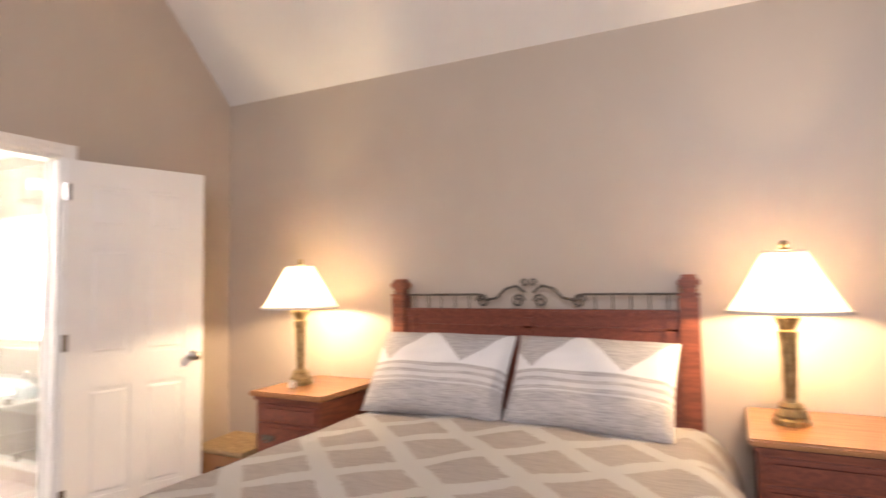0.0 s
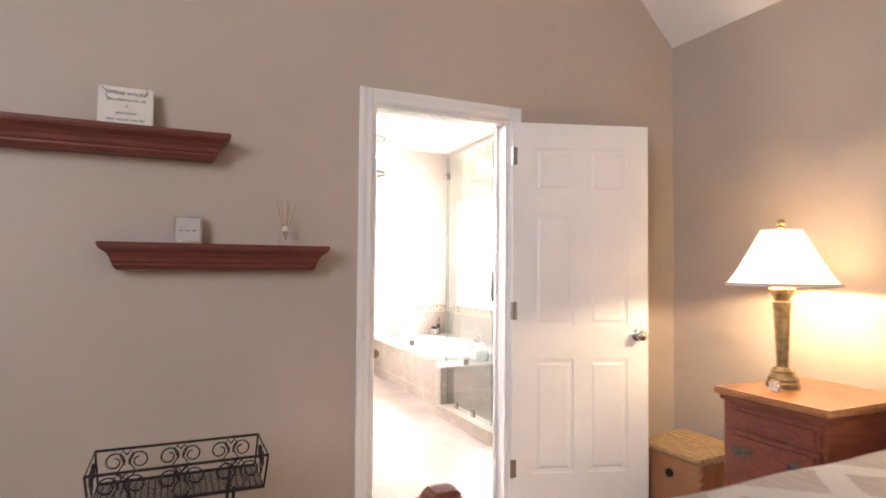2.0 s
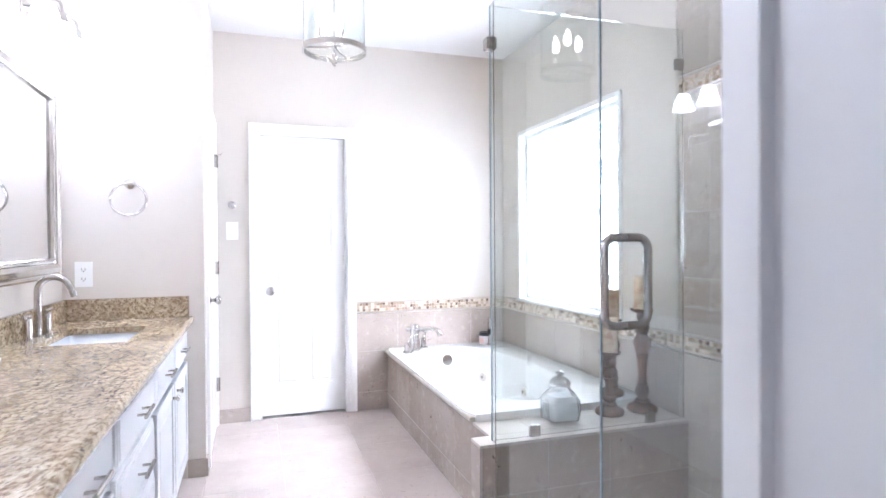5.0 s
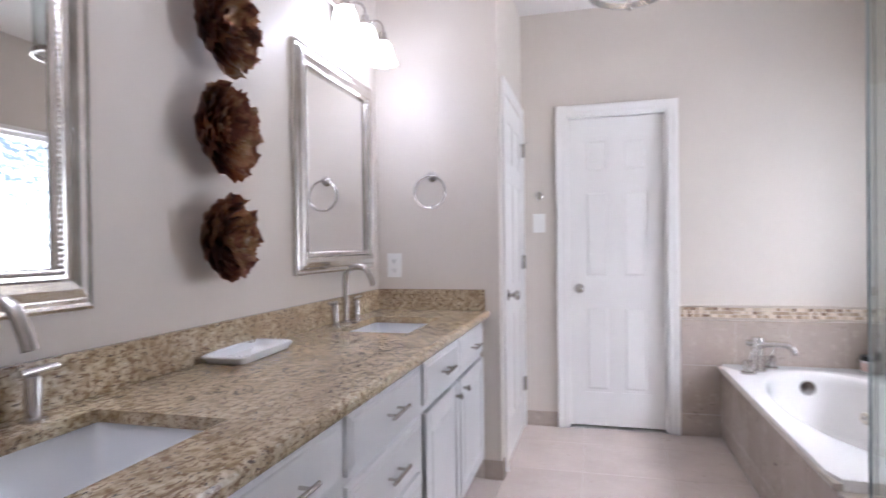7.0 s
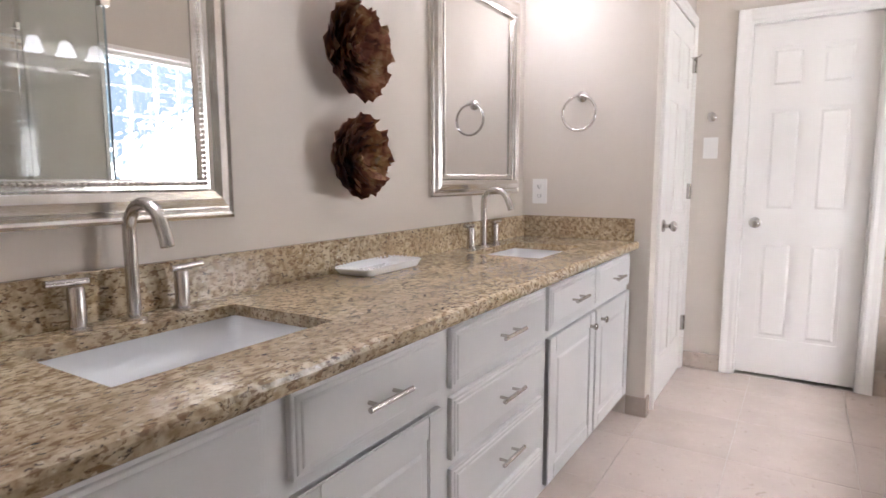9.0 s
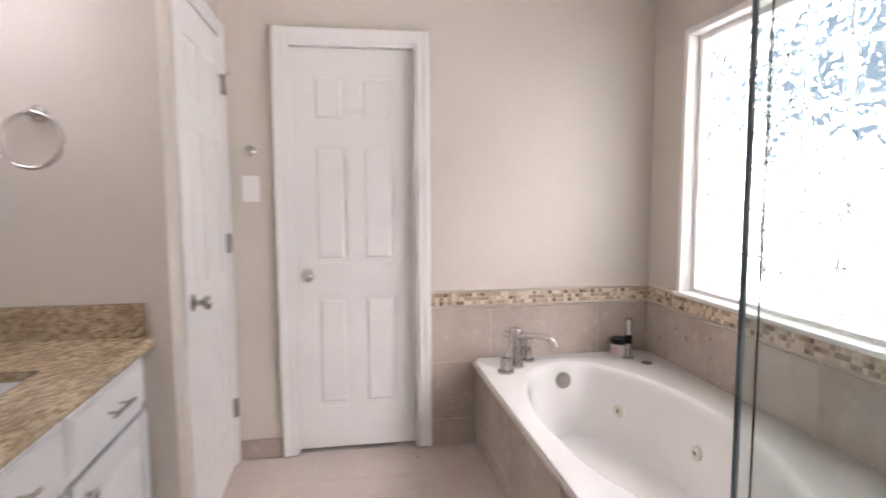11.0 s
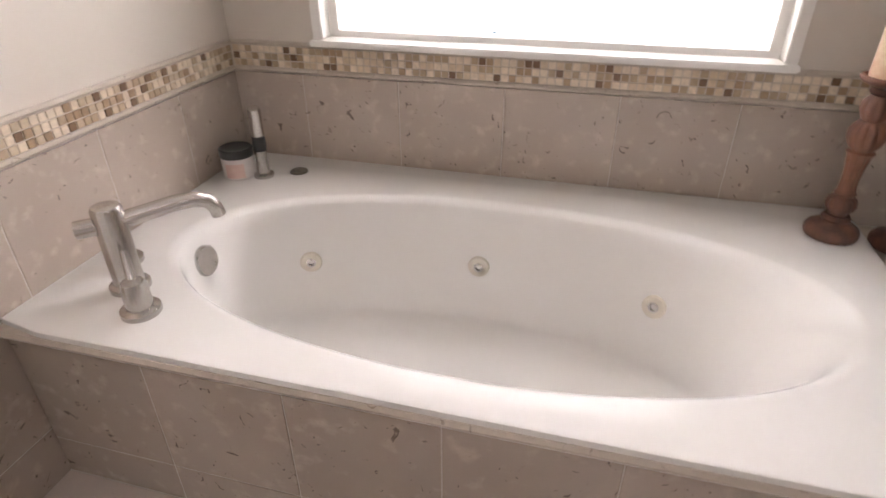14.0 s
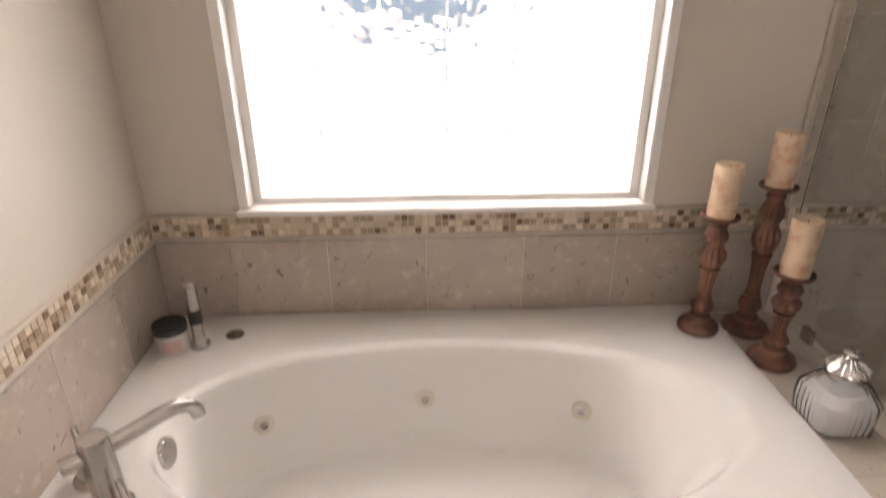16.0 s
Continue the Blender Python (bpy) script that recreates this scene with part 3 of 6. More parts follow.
# far door, closed, set back in its jamb
casing("trim_far_door", "x", XF, 1, FY0, FY1, FZ, "white moulded casing round the end door")
structure("far_door_jamb", bm_join(bm_box(XF - 0.12, XF, FY0 - 0.001, FY0 + 0.012, 0, FZ), bm_box(XF - 0.12, XF, FY1 - 0.012, FY1 + 0.001, 0, FZ), bm_box(XF - 0.12, XF, FY0 + 0.012, FY1 - 0.012, FZ - 0.012, FZ + 0.001)), TRIM, "white painted jamb of the end door", "door jamb")
door("door_far", (XF - 0.07, FY1 - 0.014, 0.015), -90, FY1 - FY0 - 0.028, 2.015, "closed white six-panel door in the end wall", (FY1 - FY0 - 0.028 - 0.06, 0.90), hinges=False)
# linen closet door, closed, flush
casing("trim_closet_door", "y", YR, 1, CX0, CX1, FZ, "white moulded casing round the closet door", w=0.06)
door("door_closet", (CX0 + 0.003, YR - 0.03, 0.012), 0, CX1 - CX0 - 0.006, 2.02, "closed white six-panel linen closet door", (CX1 - CX0 - 0.06, 0.92), hinges=False)
for z in (0.25, 1.05, 1.78):
    tagged(obj("door_hinge", bm_join(bm_tube([(CX0, YR + 0.024, z), (CX0, YR + 0.024, z + 0.09)], 0.006, 8), bm_box(CX0 - 0.002, CX0 + 0.02, YR + 0.006, YR + 0.022, z, z + 0.09)), NICKEL), "satin nickel hinge on the closet door edge", "hinge", "closet door hinges", "structure")
structure("baseboard_bathroom", bm_join(bm_box(XF, XF + 0.012, YR, FY0 - 0.07, 0, 0.1, 0.003), bm_box(XR - 0.06, XR + 0.012, YR, YR + 0.012, 0, 0.1, 0.003), bm_box(XR, XR + 0.012, 1.56, YR, 0, 0.1, 0.003)),
          STONE, "limestone tile baseboard", "baseboard")

# ---- glass-block window ----
win = thing("window_1", (0, 0, 0), "glass-block window in a white frame over the tub", "window", "", "structure")
fr = 0.028
part("window_frame", bm_join(bm_box(WX0, WX0 + fr, YW + 0.05, YW + 0.16, WZ0 + 0.012, WZ1), bm_box(WX1 - fr, WX1, YW + 0.05, YW + 0.16, WZ0 + 0.012, WZ1), bm_box(WX0 + fr, WX1 - fr, YW + 0.05, YW + 0.16, WZ1 - fr, WZ1), bm_box(WX0 + fr, WX1 - fr, YW + 0.05, YW + 0.16, WZ0 + 0.012, WZ0 + 0.03)), TRIM, win)
part("reveal", bm_join(bm_box(WX0 - 0.03, WX0 + 0.001, YW - 0.012, YW + 0.05, WZ0 + 0.012, WZ1 + 0.03, 0.003), bm_box(WX1 - 0.001, WX1 + 0.03, YW - 0.012, YW + 0.05, WZ0 + 0.012, WZ1 + 0.03, 0.003), bm_box(WX0 + 0.001, WX1 - 0.001, YW - 0.012, YW + 0.05, WZ1 - 0.001, WZ1 + 0.03, 0.003)), TRIM, win, "white painted window reveal")
part("window_sill", bm_box(WX0 - 0.035, WX1 + 0.035, YW - 0.03, YW + 0.05, WZ0 - 0.006, WZ0 + 0.012, 0.004), TRIM, win, "white window sill")
NB = 6
bw, bh = (WX1 - WX0 - 2 * fr) / NB, (WZ1 - WZ0 - fr - 0.03) / NB
bb = bm_box(-bw / 2 + 0.004, bw / 2 - 0.004, -0.04, 0.04, -bh / 2 + 0.004, bh / 2 - 0.004, 0.008)
bme = bpy.data.meshes.new("glass_block"); bb.to_mesh(bme); bb.free(); bme.materials.append(BLOCK_GLASS)
for i in range(NB):
    for j in range(NB):
        o = new("glass_block", bme); o.parent = win; o.location = (WX0 + fr + bw * (i + 0.5), YW + 0.115, WZ0 + 0.03 + bh * (j + 0.5)); o.visible_shadow = False
jb = bmesh.new()
for i in range(1, NB):
    x = WX0 + fr + bw * i; jb = bm_join(jb, bm_box(x - 0.004, x + 0.004, YW + 0.09, YW + 0.14, WZ0 + 0.03, WZ1 - fr))
    z = WZ0 + 0.03 + bh * i; jb = bm_join(jb, bm_box(WX0 + fr, WX1 - fr, YW + 0.091, YW + 0.139, z - 0.004, z + 0.004))
part("block_joints", jb, JOINT, win, "translucent grey block joints")
structure("backdrop", bm_box(-11.6, -4.9, 5.6, 5.62, -0.6, 6.2), VIEW, "bright garden distance behind the window", "backdrop")

# ---- tiled tub surround ----
YT, ZR, ZD = 2.865, 0.46, 0.42     # tub front, acrylic rim, stone deck at the shower end
XT, XK = -5.64, -5.33              # end of the acrylic tub, end of the stone deck
G = 0.0012


def tiles(parent, plane, at, out, u_edges, v_edges, mat, t=0.009, name="tile"):
    """Stone tiles proud of a wall or floor: one object a tile, shared meshes by size."""
    cache = {}
    lo, hi = sorted((at, at + out * (t - 0.0012))); u, v = (u_edges[0] + 0.001, u_edges[-1] - 0.001), (v_edges[0] + 0.001, v_edges[-1] - 0.001)
    part("grout_bed", {"x": lambda: bm_box(lo, hi, *u, *v), "y": lambda: bm_box(*u, lo, hi, *v), "z": lambda: bm_box(*u, *v, lo, hi)}[plane](), GROUT, parent)
    for u0, u1 in zip(u_edges, u_edges[1:]):
        for v0, v1 in zip(v_edges, v_edges[1:]):
            du, dv = round(u1 - u0 - 2 * G, 4), round(v1 - v0 - 2 * G, 4)
            if du < 0.01 or dv < 0.01:
                continue
            if (du, dv) not in cache:
                q = {"x": bm_box(-t / 2, t / 2, -du / 2, du / 2, -dv / 2, dv / 2), "y": bm_box(-du / 2, du / 2, -t / 2, t / 2, -dv / 2, dv / 2), "z": bm_box(-du / 2, du / 2, -dv / 2, dv / 2, -t / 2, t / 2)}[plane]
                bmesh.ops.bevel(q, geom=q.edges[:], offset=0.0012, segments=1, affect="EDGES")
                me = bpy.data.meshes.new(name); q.to_mesh(me); q.free(); me.materials.append(mat); cache[(du, dv)] = me
            o = new(name, cache[(du, dv)]); o.parent = parent
            c, a, b = at + out * t / 2, (u0 + u1) / 2, (v0 + v1) / 2
            o.location = {"x": (c, a, b), "y": (a, c, b), "z": (a, b, c)}[plane]


def span(a, b, step, first=None):
    out = [a]; x = a + (first or step)
    while x < b - 0.02:
        out.append(x); x += step
    return out + [b]


random.seed(4)


def mosaic(parent, plane, at, out, a, b, z0, rows=3, s=0.0215):
    """Strip of small square stones between two pencil mouldings; stones joined by colour."""
    sets = [bmesh.new() for _ in MOSAIC]
    nn = int((b - a) / s); st = (b - a) / nn
    for i in range(nn):
        for j in range(rows):
            k = random.choices(range(5), (6, 3, 2, 8, 4))[0]
            u0, u1, v0, v1 = a + i * st + 0.0017, a + (i + 1) * st - 0.0017, z0 + j * s + 0.0017, z0 + (j + 1) * s - 0.0017
            lo, hi = sorted((at, at + out * (0.008 + random.uniform(-0.0006, 0.0006))))
            co = [(u0, v0), (u1, v0), (u1, v1), (u0, v1)]
            B = sets[k]
            vs = [B.verts.new((d, u, v) if plane == "x" else (u, d, v)) for d in (lo, hi) for u, v in co]
            for f in ((0, 1, 2, 3), (7, 6, 5, 4), (0, 4, 5, 1), (1, 5, 6, 2), (2, 6, 7, 3), (3, 7, 4, 0)):
                B.faces.new([vs[q] for q in f])
    for k, B in enumerate(sets):
        bmesh.ops.recalc_face_normals(B, faces=B.faces[:])
        o = part("mosaic_stones", B, MOSAIC[k], parent); o["kind"] = "stuff"
    h = rows * s
    bed = bm_box(a, b, min(at, at + out * 0.005), max(at, at + out * 0.005), z0, z0 + h) if plane == "y" else bm_box(min(at, at + out * 0.005), max(at, at + out * 0.005), a, b, z0, z0 + h)
    part("mosaic_grout", bed, STONE_TRIM, parent)
    for z in (z0 - 0.007, z0 + h + 0.007):
        p = [(at, z - 0.007), (at + out * 0.009, z - 0.0065), (at + out * 0.014, z), (at + out * 0.009, z + 0.0065), (at, z + 0.007)]
        part("pencil_moulding", bm_prism([(q[0], q[1]) for q in p], "x" if plane == "y" else "y", a, b), STONE_TRIM, parent, "cream stone pencil moulding")


surround = thing("tub_surround_tiling", (0, 0, 0), "grey-beige limestone tiling round the tub with mosaic strip", "wall tiling", "", "structure")
ZM = 0.7435
tiles(surround, "y", YW, -1, [XF, -7.21, -6.90, -6.58, -6.26, -5.955, -5.65, XK - 0.07], [ZD, ZM - 0.016], STONE)
tiles(surround, "x", XF, 1, [FY1 + 0.069, 2.95, 3.245, 3.545, YW - 0.01], [0, 0.14, 0.445, ZM - 0.016], STONE)
mosaic(surround, "y", YW, -1, XF + 0.01, XK - 0.07, ZM)
mosaic(surround, "x", XF, 1, FY1 + 0.069, YW - 0.012, ZM)
XP = -5.43
skirt = thing("tub_skirt", (0, 0, 0), "limestone-tiled tub apron and shower-end deck", "tub surround", "", "structure")
part("skirt_core", bm_join(bm_box(XF + 0.01, XT, YT + 0.01, YT + 0.05, 0, 0.42), bm_box(XT, XP, YT + 0.01, YW - 0.01, 0, ZD - 0.012), bm_box(XP, XK - 0.012, 2.79, YW - 0.01, 0, ZD - 0.012)), GROUT, skirt)
tiles(skirt, "y", YT + 0.01, -1, [XF + 0.01] + [-7.12 + 0.305 * i for i in range(5)] + [XT + 0.002], [0, 0.115, 0.42], STONE)
tiles(skirt, "y", 2.79, -1, [XP - 0.009, XK - 0.004], [0, 0.115, ZD - 0.012], STONE)
tiles(skirt, "y", YT + 0.01, -1, [XT, XP - 0.009], [0, 0.115, ZD - 0.012], STONE)
tiles(skirt, "x", XP, -1, [2.79, YT + 0.001], [0, 0.115, ZD - 0.012], STONE)
tiles(skirt, "x", XK - 0.012, 1, [2.79, 3.10, 3.405, YW - 0.01], [0.04, 0.20, ZD - 0.012], STONE)
tiles(skirt, "z", ZD - 0.012, 1, [XT - 0.0, XP - 0.009], [YT, 3.085, 3.39, YW - 0.012], STONE_TRIM, 0.012)
tiles(skirt, "z", ZD - 0.012, 1, [XP - 0.009, XK], [2.78, 3.085, 3.39, YW - 0.012], STONE_TRIM, 0.012)
part("rim_trim", bm_prism([(YT - 0.002, 0.42), (YT - 0.014, 0.424), (YT - 0.018, 0.433), (YT - 0.014, 0.442), (YT + 0.03, 0.444), (YT + 0.03, 0.42)], "x", XF + 0.01, XT + 0.004), STONE_TRIM, skirt, "cream stone bullnose under the tub rim")

# ---- tub ----
tub = thing("bathtub", (-6.525, 3.33, 0), "white oval acrylic whirlpool tub set in a tiled deck", "bathtub")
ax, ay, ox, oy = 0.775, 0.358, 0.0, -0.045
x0, x1, y0, y1 = XF + 0.012 + 6.525, XT + 0.012 + 6.525, YT - 0.012 - 3.33, YW - 0.012 - 3.33
n = 96
bm = bmesh.new(); rings = []
def ring(f):
    rings.append([bm.verts.new(f(2 * pi * (i + 0.5) / n)) for i in range(n)])
def rect(a, inset, z):
    c, s = cos(a), sin(a)
    ex, ey = (x1 if c > 0 else -x0) - inset, (y1 - oy if s > 0 else oy - y0) - inset
    k = min(ex / max(abs(c), 1e-6), ey / max(abs(s), 1e-6))
    return (ox * 0 + k * c, oy + k * s, z)
def oval(a, k, z, sx=0.0):
    c, s = cos(a), sin(a); p = 2.08
    r = (abs(c / ax) ** p + abs(s / ay) ** p) ** (-1 / p)
    return (ox + sx + k[0] * r * c, oy + k[1] * r * s, z)
ring(lambda a: rect(a, 0.002, ZR - 0.0415)); ring(lambda a: rect(a, 0.0, ZR - 0.012)); ring(lambda a: rect(a, 0.0, ZR - 0.004)); ring(lambda a: rect(a, 0.005, ZR))
for k, z, sx in (((1.01, 1.02), ZR + 0.002, 0), ((1.0, 1.0), ZR + 0.001, 0), ((0.985, 0.97), ZR - 0.004, 0), ((0.965, 0.945), ZR - 0.018, -0.006), ((0.95, 0.925), 0.41, -0.014),
                 ((0.90, 0.90), 0.32, -0.038), ((0.86, 0.87), 0.22, -0.055), ((0.835, 0.835), 0.14, -0.062), ((0.825, 0.82), 0.108, -0.064), ((0.80, 0.79), 0.094, -0.066), ((0.74, 0.72), 0.088, -0.07), ((0.4, 0.4), 0.082, -0.07)):
    ring(lambda a, k=k, z=z, sx=sx: oval(a, k, z, sx))
for a, b in zip(rings, rings[1:]):
    for i in range(n):
        bm.faces.new((a[i], a[(i + 1) % n], b[(i + 1) % n], b[i]))
bm.faces.new(rings[-1])
bmesh.ops.recalc_face_normals(bm, faces=bm.faces[:])
if sum(f.normal.z for f in bm.faces if f.calc_center_median().z > ZR - 0.002) < 0:
    bmesh.ops.reverse_faces(bm, faces=bm.faces[:])
part("tub_shell", bm, ENAMEL, tub, "", True)


def disc(r, at, normal, h=0.006, mat=CHROME, name="disc", parent=None, label="", hole=0.0):
    q = bm_lathe([(0, 0), (r, 0), (r, h * 0.5), (r * 0.9, h), (r * 0.45, h), (r * 0.4, h * 0.6), (0, h * 0.6)] if hole else [(0, 0), (r, 0), (r, h * 0.6), (r * 0.9, h), (0, h * 1.05)], 24)
    q.transform(Vector((0, 0, 1)).rotation_difference(Vector(normal).normalized()).to_matrix().to_4x4()); q.transform(Matrix.Translation(at))
    return part(name, q, mat, parent, label, True)


def tub_wall(a, z):
    """Point on the inside wall of the tub at the angle a and height z, and its inward normal, in the tub's own frame."""
    def at(q, zz):
        if zz > 0.32:
            f = (zz - 0.32) / 0.09
            return Vector(oval(q, (0.90 + 0.05 * f, 0.90 + 0.025 * f), zz, -0.038 + 0.024 * f))
        f = (zz - 0.22) / 0.10
        return Vector(oval(q, (0.86 + 0.04 * f, 0.87 + 0.03 * f), zz, -0.055 + 0.017 * f))
    p = at(a, z); nrm = (at(a + 0.02, z) - at(a - 0.02, z)).cross(at(a, z + 0.01) - p).normalized()
    c = Vector((ox, oy, z)) - p
    return p, nrm if nrm.dot(c) > 0 else -nrm


for ja in (157, 94, 27):
    p, nrm = tub_wall(radians(ja), 0.268)
    j = disc(0.032, p, nrm, 0.010, IVORY, "jet", tub, "ivory whirlpool jet ring", 1)
    q = bm_lathe([(0, 0), (0.014, 0), (0.014, 0.012), (0.008, 0.014), (0.007, 0.008), (0, 0.008)], 16); q.transform(Vector((0, 0, 1)).rotation_difference(nrm).to_matrix().to_4x4()); q.transform(Matrix.Translation(p))
    part("jet_nozzle", q, CHROME, j, "chrome jet nozzle", True)
p, nrm = tub_wall(radians(180), 0.372)
disc(0.042, p, nrm, 0.014, CHROME, "overflow_plate", tub, "round chrome overflow plate")
disc(0.028, (-7.192 + 6.525, 3.70 - 3.33, ZR), (0, 0, 1), 0.006, PEWTER, "air_button", tub, "flat pewter air button")
disc(0.035, (-0.44, -0.15, 0.087), (0, 0, 1), 0.006, CHROME, "drain", tub, "chrome drain")

# tub filler and hand shower, on the rim
fil = thing("tub_faucet", (-7.255, 3.03, ZR), "brushed nickel tub filler with long spout", "faucet")
part("body", bm_lathe([(0, 0), (0.042, 0), (0.042, 0.012), (0.033, 0.016), (0.031, 0.02), (0.031, 0.19), (0.027, 0.197), (0, 0.2)], 28), NICKEL, fil, "", True)
part("spout", bm_tube([(-0.05, -0.04, 0.155), (0, 0, 0.157), (0.05, 0.05, 0.165), (0.09, 0.09, 0.172), (0.118, 0.118, 0.172), (0.136, 0.136, 0.162), (0.146, 0.146, 0.142), (0.148, 0.148, 0.124)], [0.019, 0.019, 0.018, 0.0175, 0.017, 0.017, 0.0165, 0.016], 14), NICKEL, fil, "", True)
for dx, dy, tilt in ((0.085, -0.072, -35), (-0.085, 0.085, 30)):
    hb = part("handle_base", bm_lathe([(0, 0), (0.04, 0), (0.04, 0.012), (0.027, 0.017), (0.026, 0.06), (0.022, 0.075), (0, 0.078)], 24, (dx, dy, 0)), NICKEL, fil, "", True)
    part("lever", bm_tube([(dx, dy, 0.05), (dx - 0.02, dy + 0.02, 0.10), (dx - 0.03, dy + 0.03, 0.125)], [0.012, 0.009, 0.007], 10), NICKEL, hb, "", True)
hs = thing("hand_shower", (-7.281, 3.645, ZR), "brushed nickel hand shower standing on the tub rim", "hand shower")
part("holder", bm_lathe([(0, 0), (0.03, 0), (0.03, 0.01), (0.02, 0.015), (0.018, 0.05), (0, 0.05)], 20), NICKEL, hs, "", True)
part("wand", bm_tube([(0, 0, 0.05), (0, 0, 0.12), (0.002, -0.002, 0.20), (0.004, -0.006, 0.215)], [0.0175, 0.019, 0.0195, 0.018], 14), NICKEL, hs, "", True)
part("grip", bm_lathe([(0, 0), (0.0195, 0), (0.0205, 0.02), (0.0195, 0.045), (0, 0.045)], 16, (0.001, -0.001, 0.085)), BLACK, hs, "black rubber grip", True)
cj = thing("scented_candle_jar", (-7.358, 3.635, ZR), "glass scented candle jar with black lid on the tub", "candle")
part("jar", bm_lathe([(0, 0), (0.044, 0), (0.048, 0.006), (0.048, 0.062), (0.046, 0.066), (0, 0.066)], 26), CLOTH, cj, "", True)
lb = bm_lathe([(0.0486, 0.008), (0.0492, 0.008), (0.0492, 0.052), (0.0486, 0.052)], 48)
bmesh.ops.delete(lb, geom=[f for f in lb.faces if abs(math.atan2(f.calc_center_median().y, f.calc_center_median().x) + 1.25) > 0.62], context="FACES")
part("label", lb, CANDLE_GLASS_LABEL, cj, "blush paper label", True)
part("lid", bm_lathe([(0, 0.066), (0.05, 0.066), (0.05, 0.088), (0.046, 0.092), (0.03, 0.088), (0, 0.088)], 26), BLACK, cj, "black metal lid", True)

# ---- candlesticks and salt jar ----
def candlestick(p, h, candle_h, r_base):
    c = thing("candlestick", p, "carved dark brown wooden candlestick with mottled cream pillar candle" if h < 0.40 else "tall carved brown wooden candlestick with mottled cream pillar candle", "candlestick", "candlesticks by the tub")
    part("base", bm_lathe([(0, 0), (r_base * 0.94, 0), (r_base, 0.008), (r_base, 0.016), (r_base * 0.95, 0.024), (r_base * 0.8, 0.031), (r_base * 0.58, 0.036), (r_base * 0.5, 0.043), (r_base * 0.54, 0.05), (r_base * 0.45, 0.058), (0, 0.058)], 36), BROWN, c, "", True)
    # turned and reeded stem: low bulge, fluted shaft swelling upwards, two carved bulges under the dish
    prof = [(0.018, 0.0), (0.024, 0.03), (0.033, 0.07), (0.036, 0.10), (0.032, 0.14), (0.022, 0.17), (0.025, 0.19), (0.0205, 0.21), (0.0195, 0.30), (0.022, 0.40), (0.027, 0.49), (0.03, 0.515), (0.024, 0.53), (0.034, 0.57), (0.041, 0.63), (0.040, 0.68), (0.030, 0.73), (0.024, 0.75), (0.029, 0.78), (0.035, 0.82), (0.034, 0.87), (0.026, 0.915), (0.022, 0.93), (0.028, 0.95), (0.026, 0.98), (0.022, 1.0)]
    prof = [(r, 0.055 + z * (h - 0.07)) for r, z in prof]
    fine = []
    for (ra, za), (rb, zb2) in zip(prof, prof[1:]):
        fine += [(ra, za), ((ra + rb) / 2, (za + zb2) / 2)]
    fine.append(prof[-1])
    stem = bm_lathe([(0, fine[0][1])] + fine + [(0, fine[-1][1])], 60)
    for v in stem.verts:
        a = math.atan2(v.co.y, v.co.x); t = (v.co.z - 0.055) / (h - 0.07)
        bulge = 0.04 < t < 0.16 or 0.55 < t < 0.73 or 0.78 < t < 0.91
        shaft = 0.21 < t < 0.50
        if bulge or shaft:
            k = 1 - (0.15 if bulge else 0.2) * (1 - abs(cos((5 if bulge else 4) * a + (3 * t if bulge else 0)))) ** 1.5
            v.co.x *= k; v.co.y *= k
    part("stem", stem, BROWN, c, "", True)
    part("drip_dish", bm_lathe([(0, h - 0.024), (0.024, h - 0.022), (0.034, h - 0.016), (0.05, h - 0.010), (0.055, h - 0.003), (0.054, h + 0.003), (0.048, h + 0.004), (0.042, h - 0.002), (0, h - 0.003)], 36), BROWN, c, "", True)
    cd = part("candle", bm_lathe([(0, h - 0.003), (0.039, h - 0.003), (0.040, h + 0.01), (0.0395, h + candle_h * 0.5), (0.0405, h + candle_h - 0.006), (0.037, h + candle_h), (0.030, h + candle_h - 0.003), (0.02, h + candle_h - 0.013), (0, h + candle_h - 0.015)], 32), WAX, c, "mottled cream pillar candle", True)
    part("wick", bm_tube([(0, 0, h + candle_h - 0.016), (0.001, 0.001, h + candle_h - 0.003)], 0.0015, 6), BLACK, cd)
    return c


candlestick((-5.715, 3.672, ZR), 0.39, 0.155, 0.062)
candlestick((-5.53, 3.72, ZR - 0.038), 0.50, 0.16, 0.072)
candlestick((-5.54, 3.54, ZR - 0.038), 0.30, 0.165, 0.068)
sj = thing("bath_salt_jar", (-5.535, 3.268, ZD), "ribbed square glass jar of white bath salts, pewter lid", "jar")
def jar_profile(q, rib):
    for v in q.verts:
        a = math.atan2(v.co.y, v.co.x); r = math.hypot(v.co.x, v.co.y)
        if r > 1e-4:
            k = (abs(cos(a)) ** 5 + abs(sin(a)) ** 5) ** (-0.2); f = min(1, max(0, (0.15 - v.co.z) / 0.05))
            m = (1 + (k - 1) * f) * (1 + rib * f * cos(28 * a + v.co.z * 20))
            v.co.x *= m; v.co.y *= m
    return q
q = part("jar_glass", jar_profile(bm_lathe([(0, 0), (0.066, 0), (0.073, 0.01), (0.078, 0.06), (0.076, 0.10), (0.062, 0.135), (0.045, 0.15), (0.046, 0.165), (0.041, 0.165), (0.04, 0.15), (0.056, 0.132), (0.070, 0.098), (0.072, 0.06), (0.067, 0.014), (0, 0.01)], 112), 0.022), JAR_GLASS, sj, "", True); q.visible_shadow = False
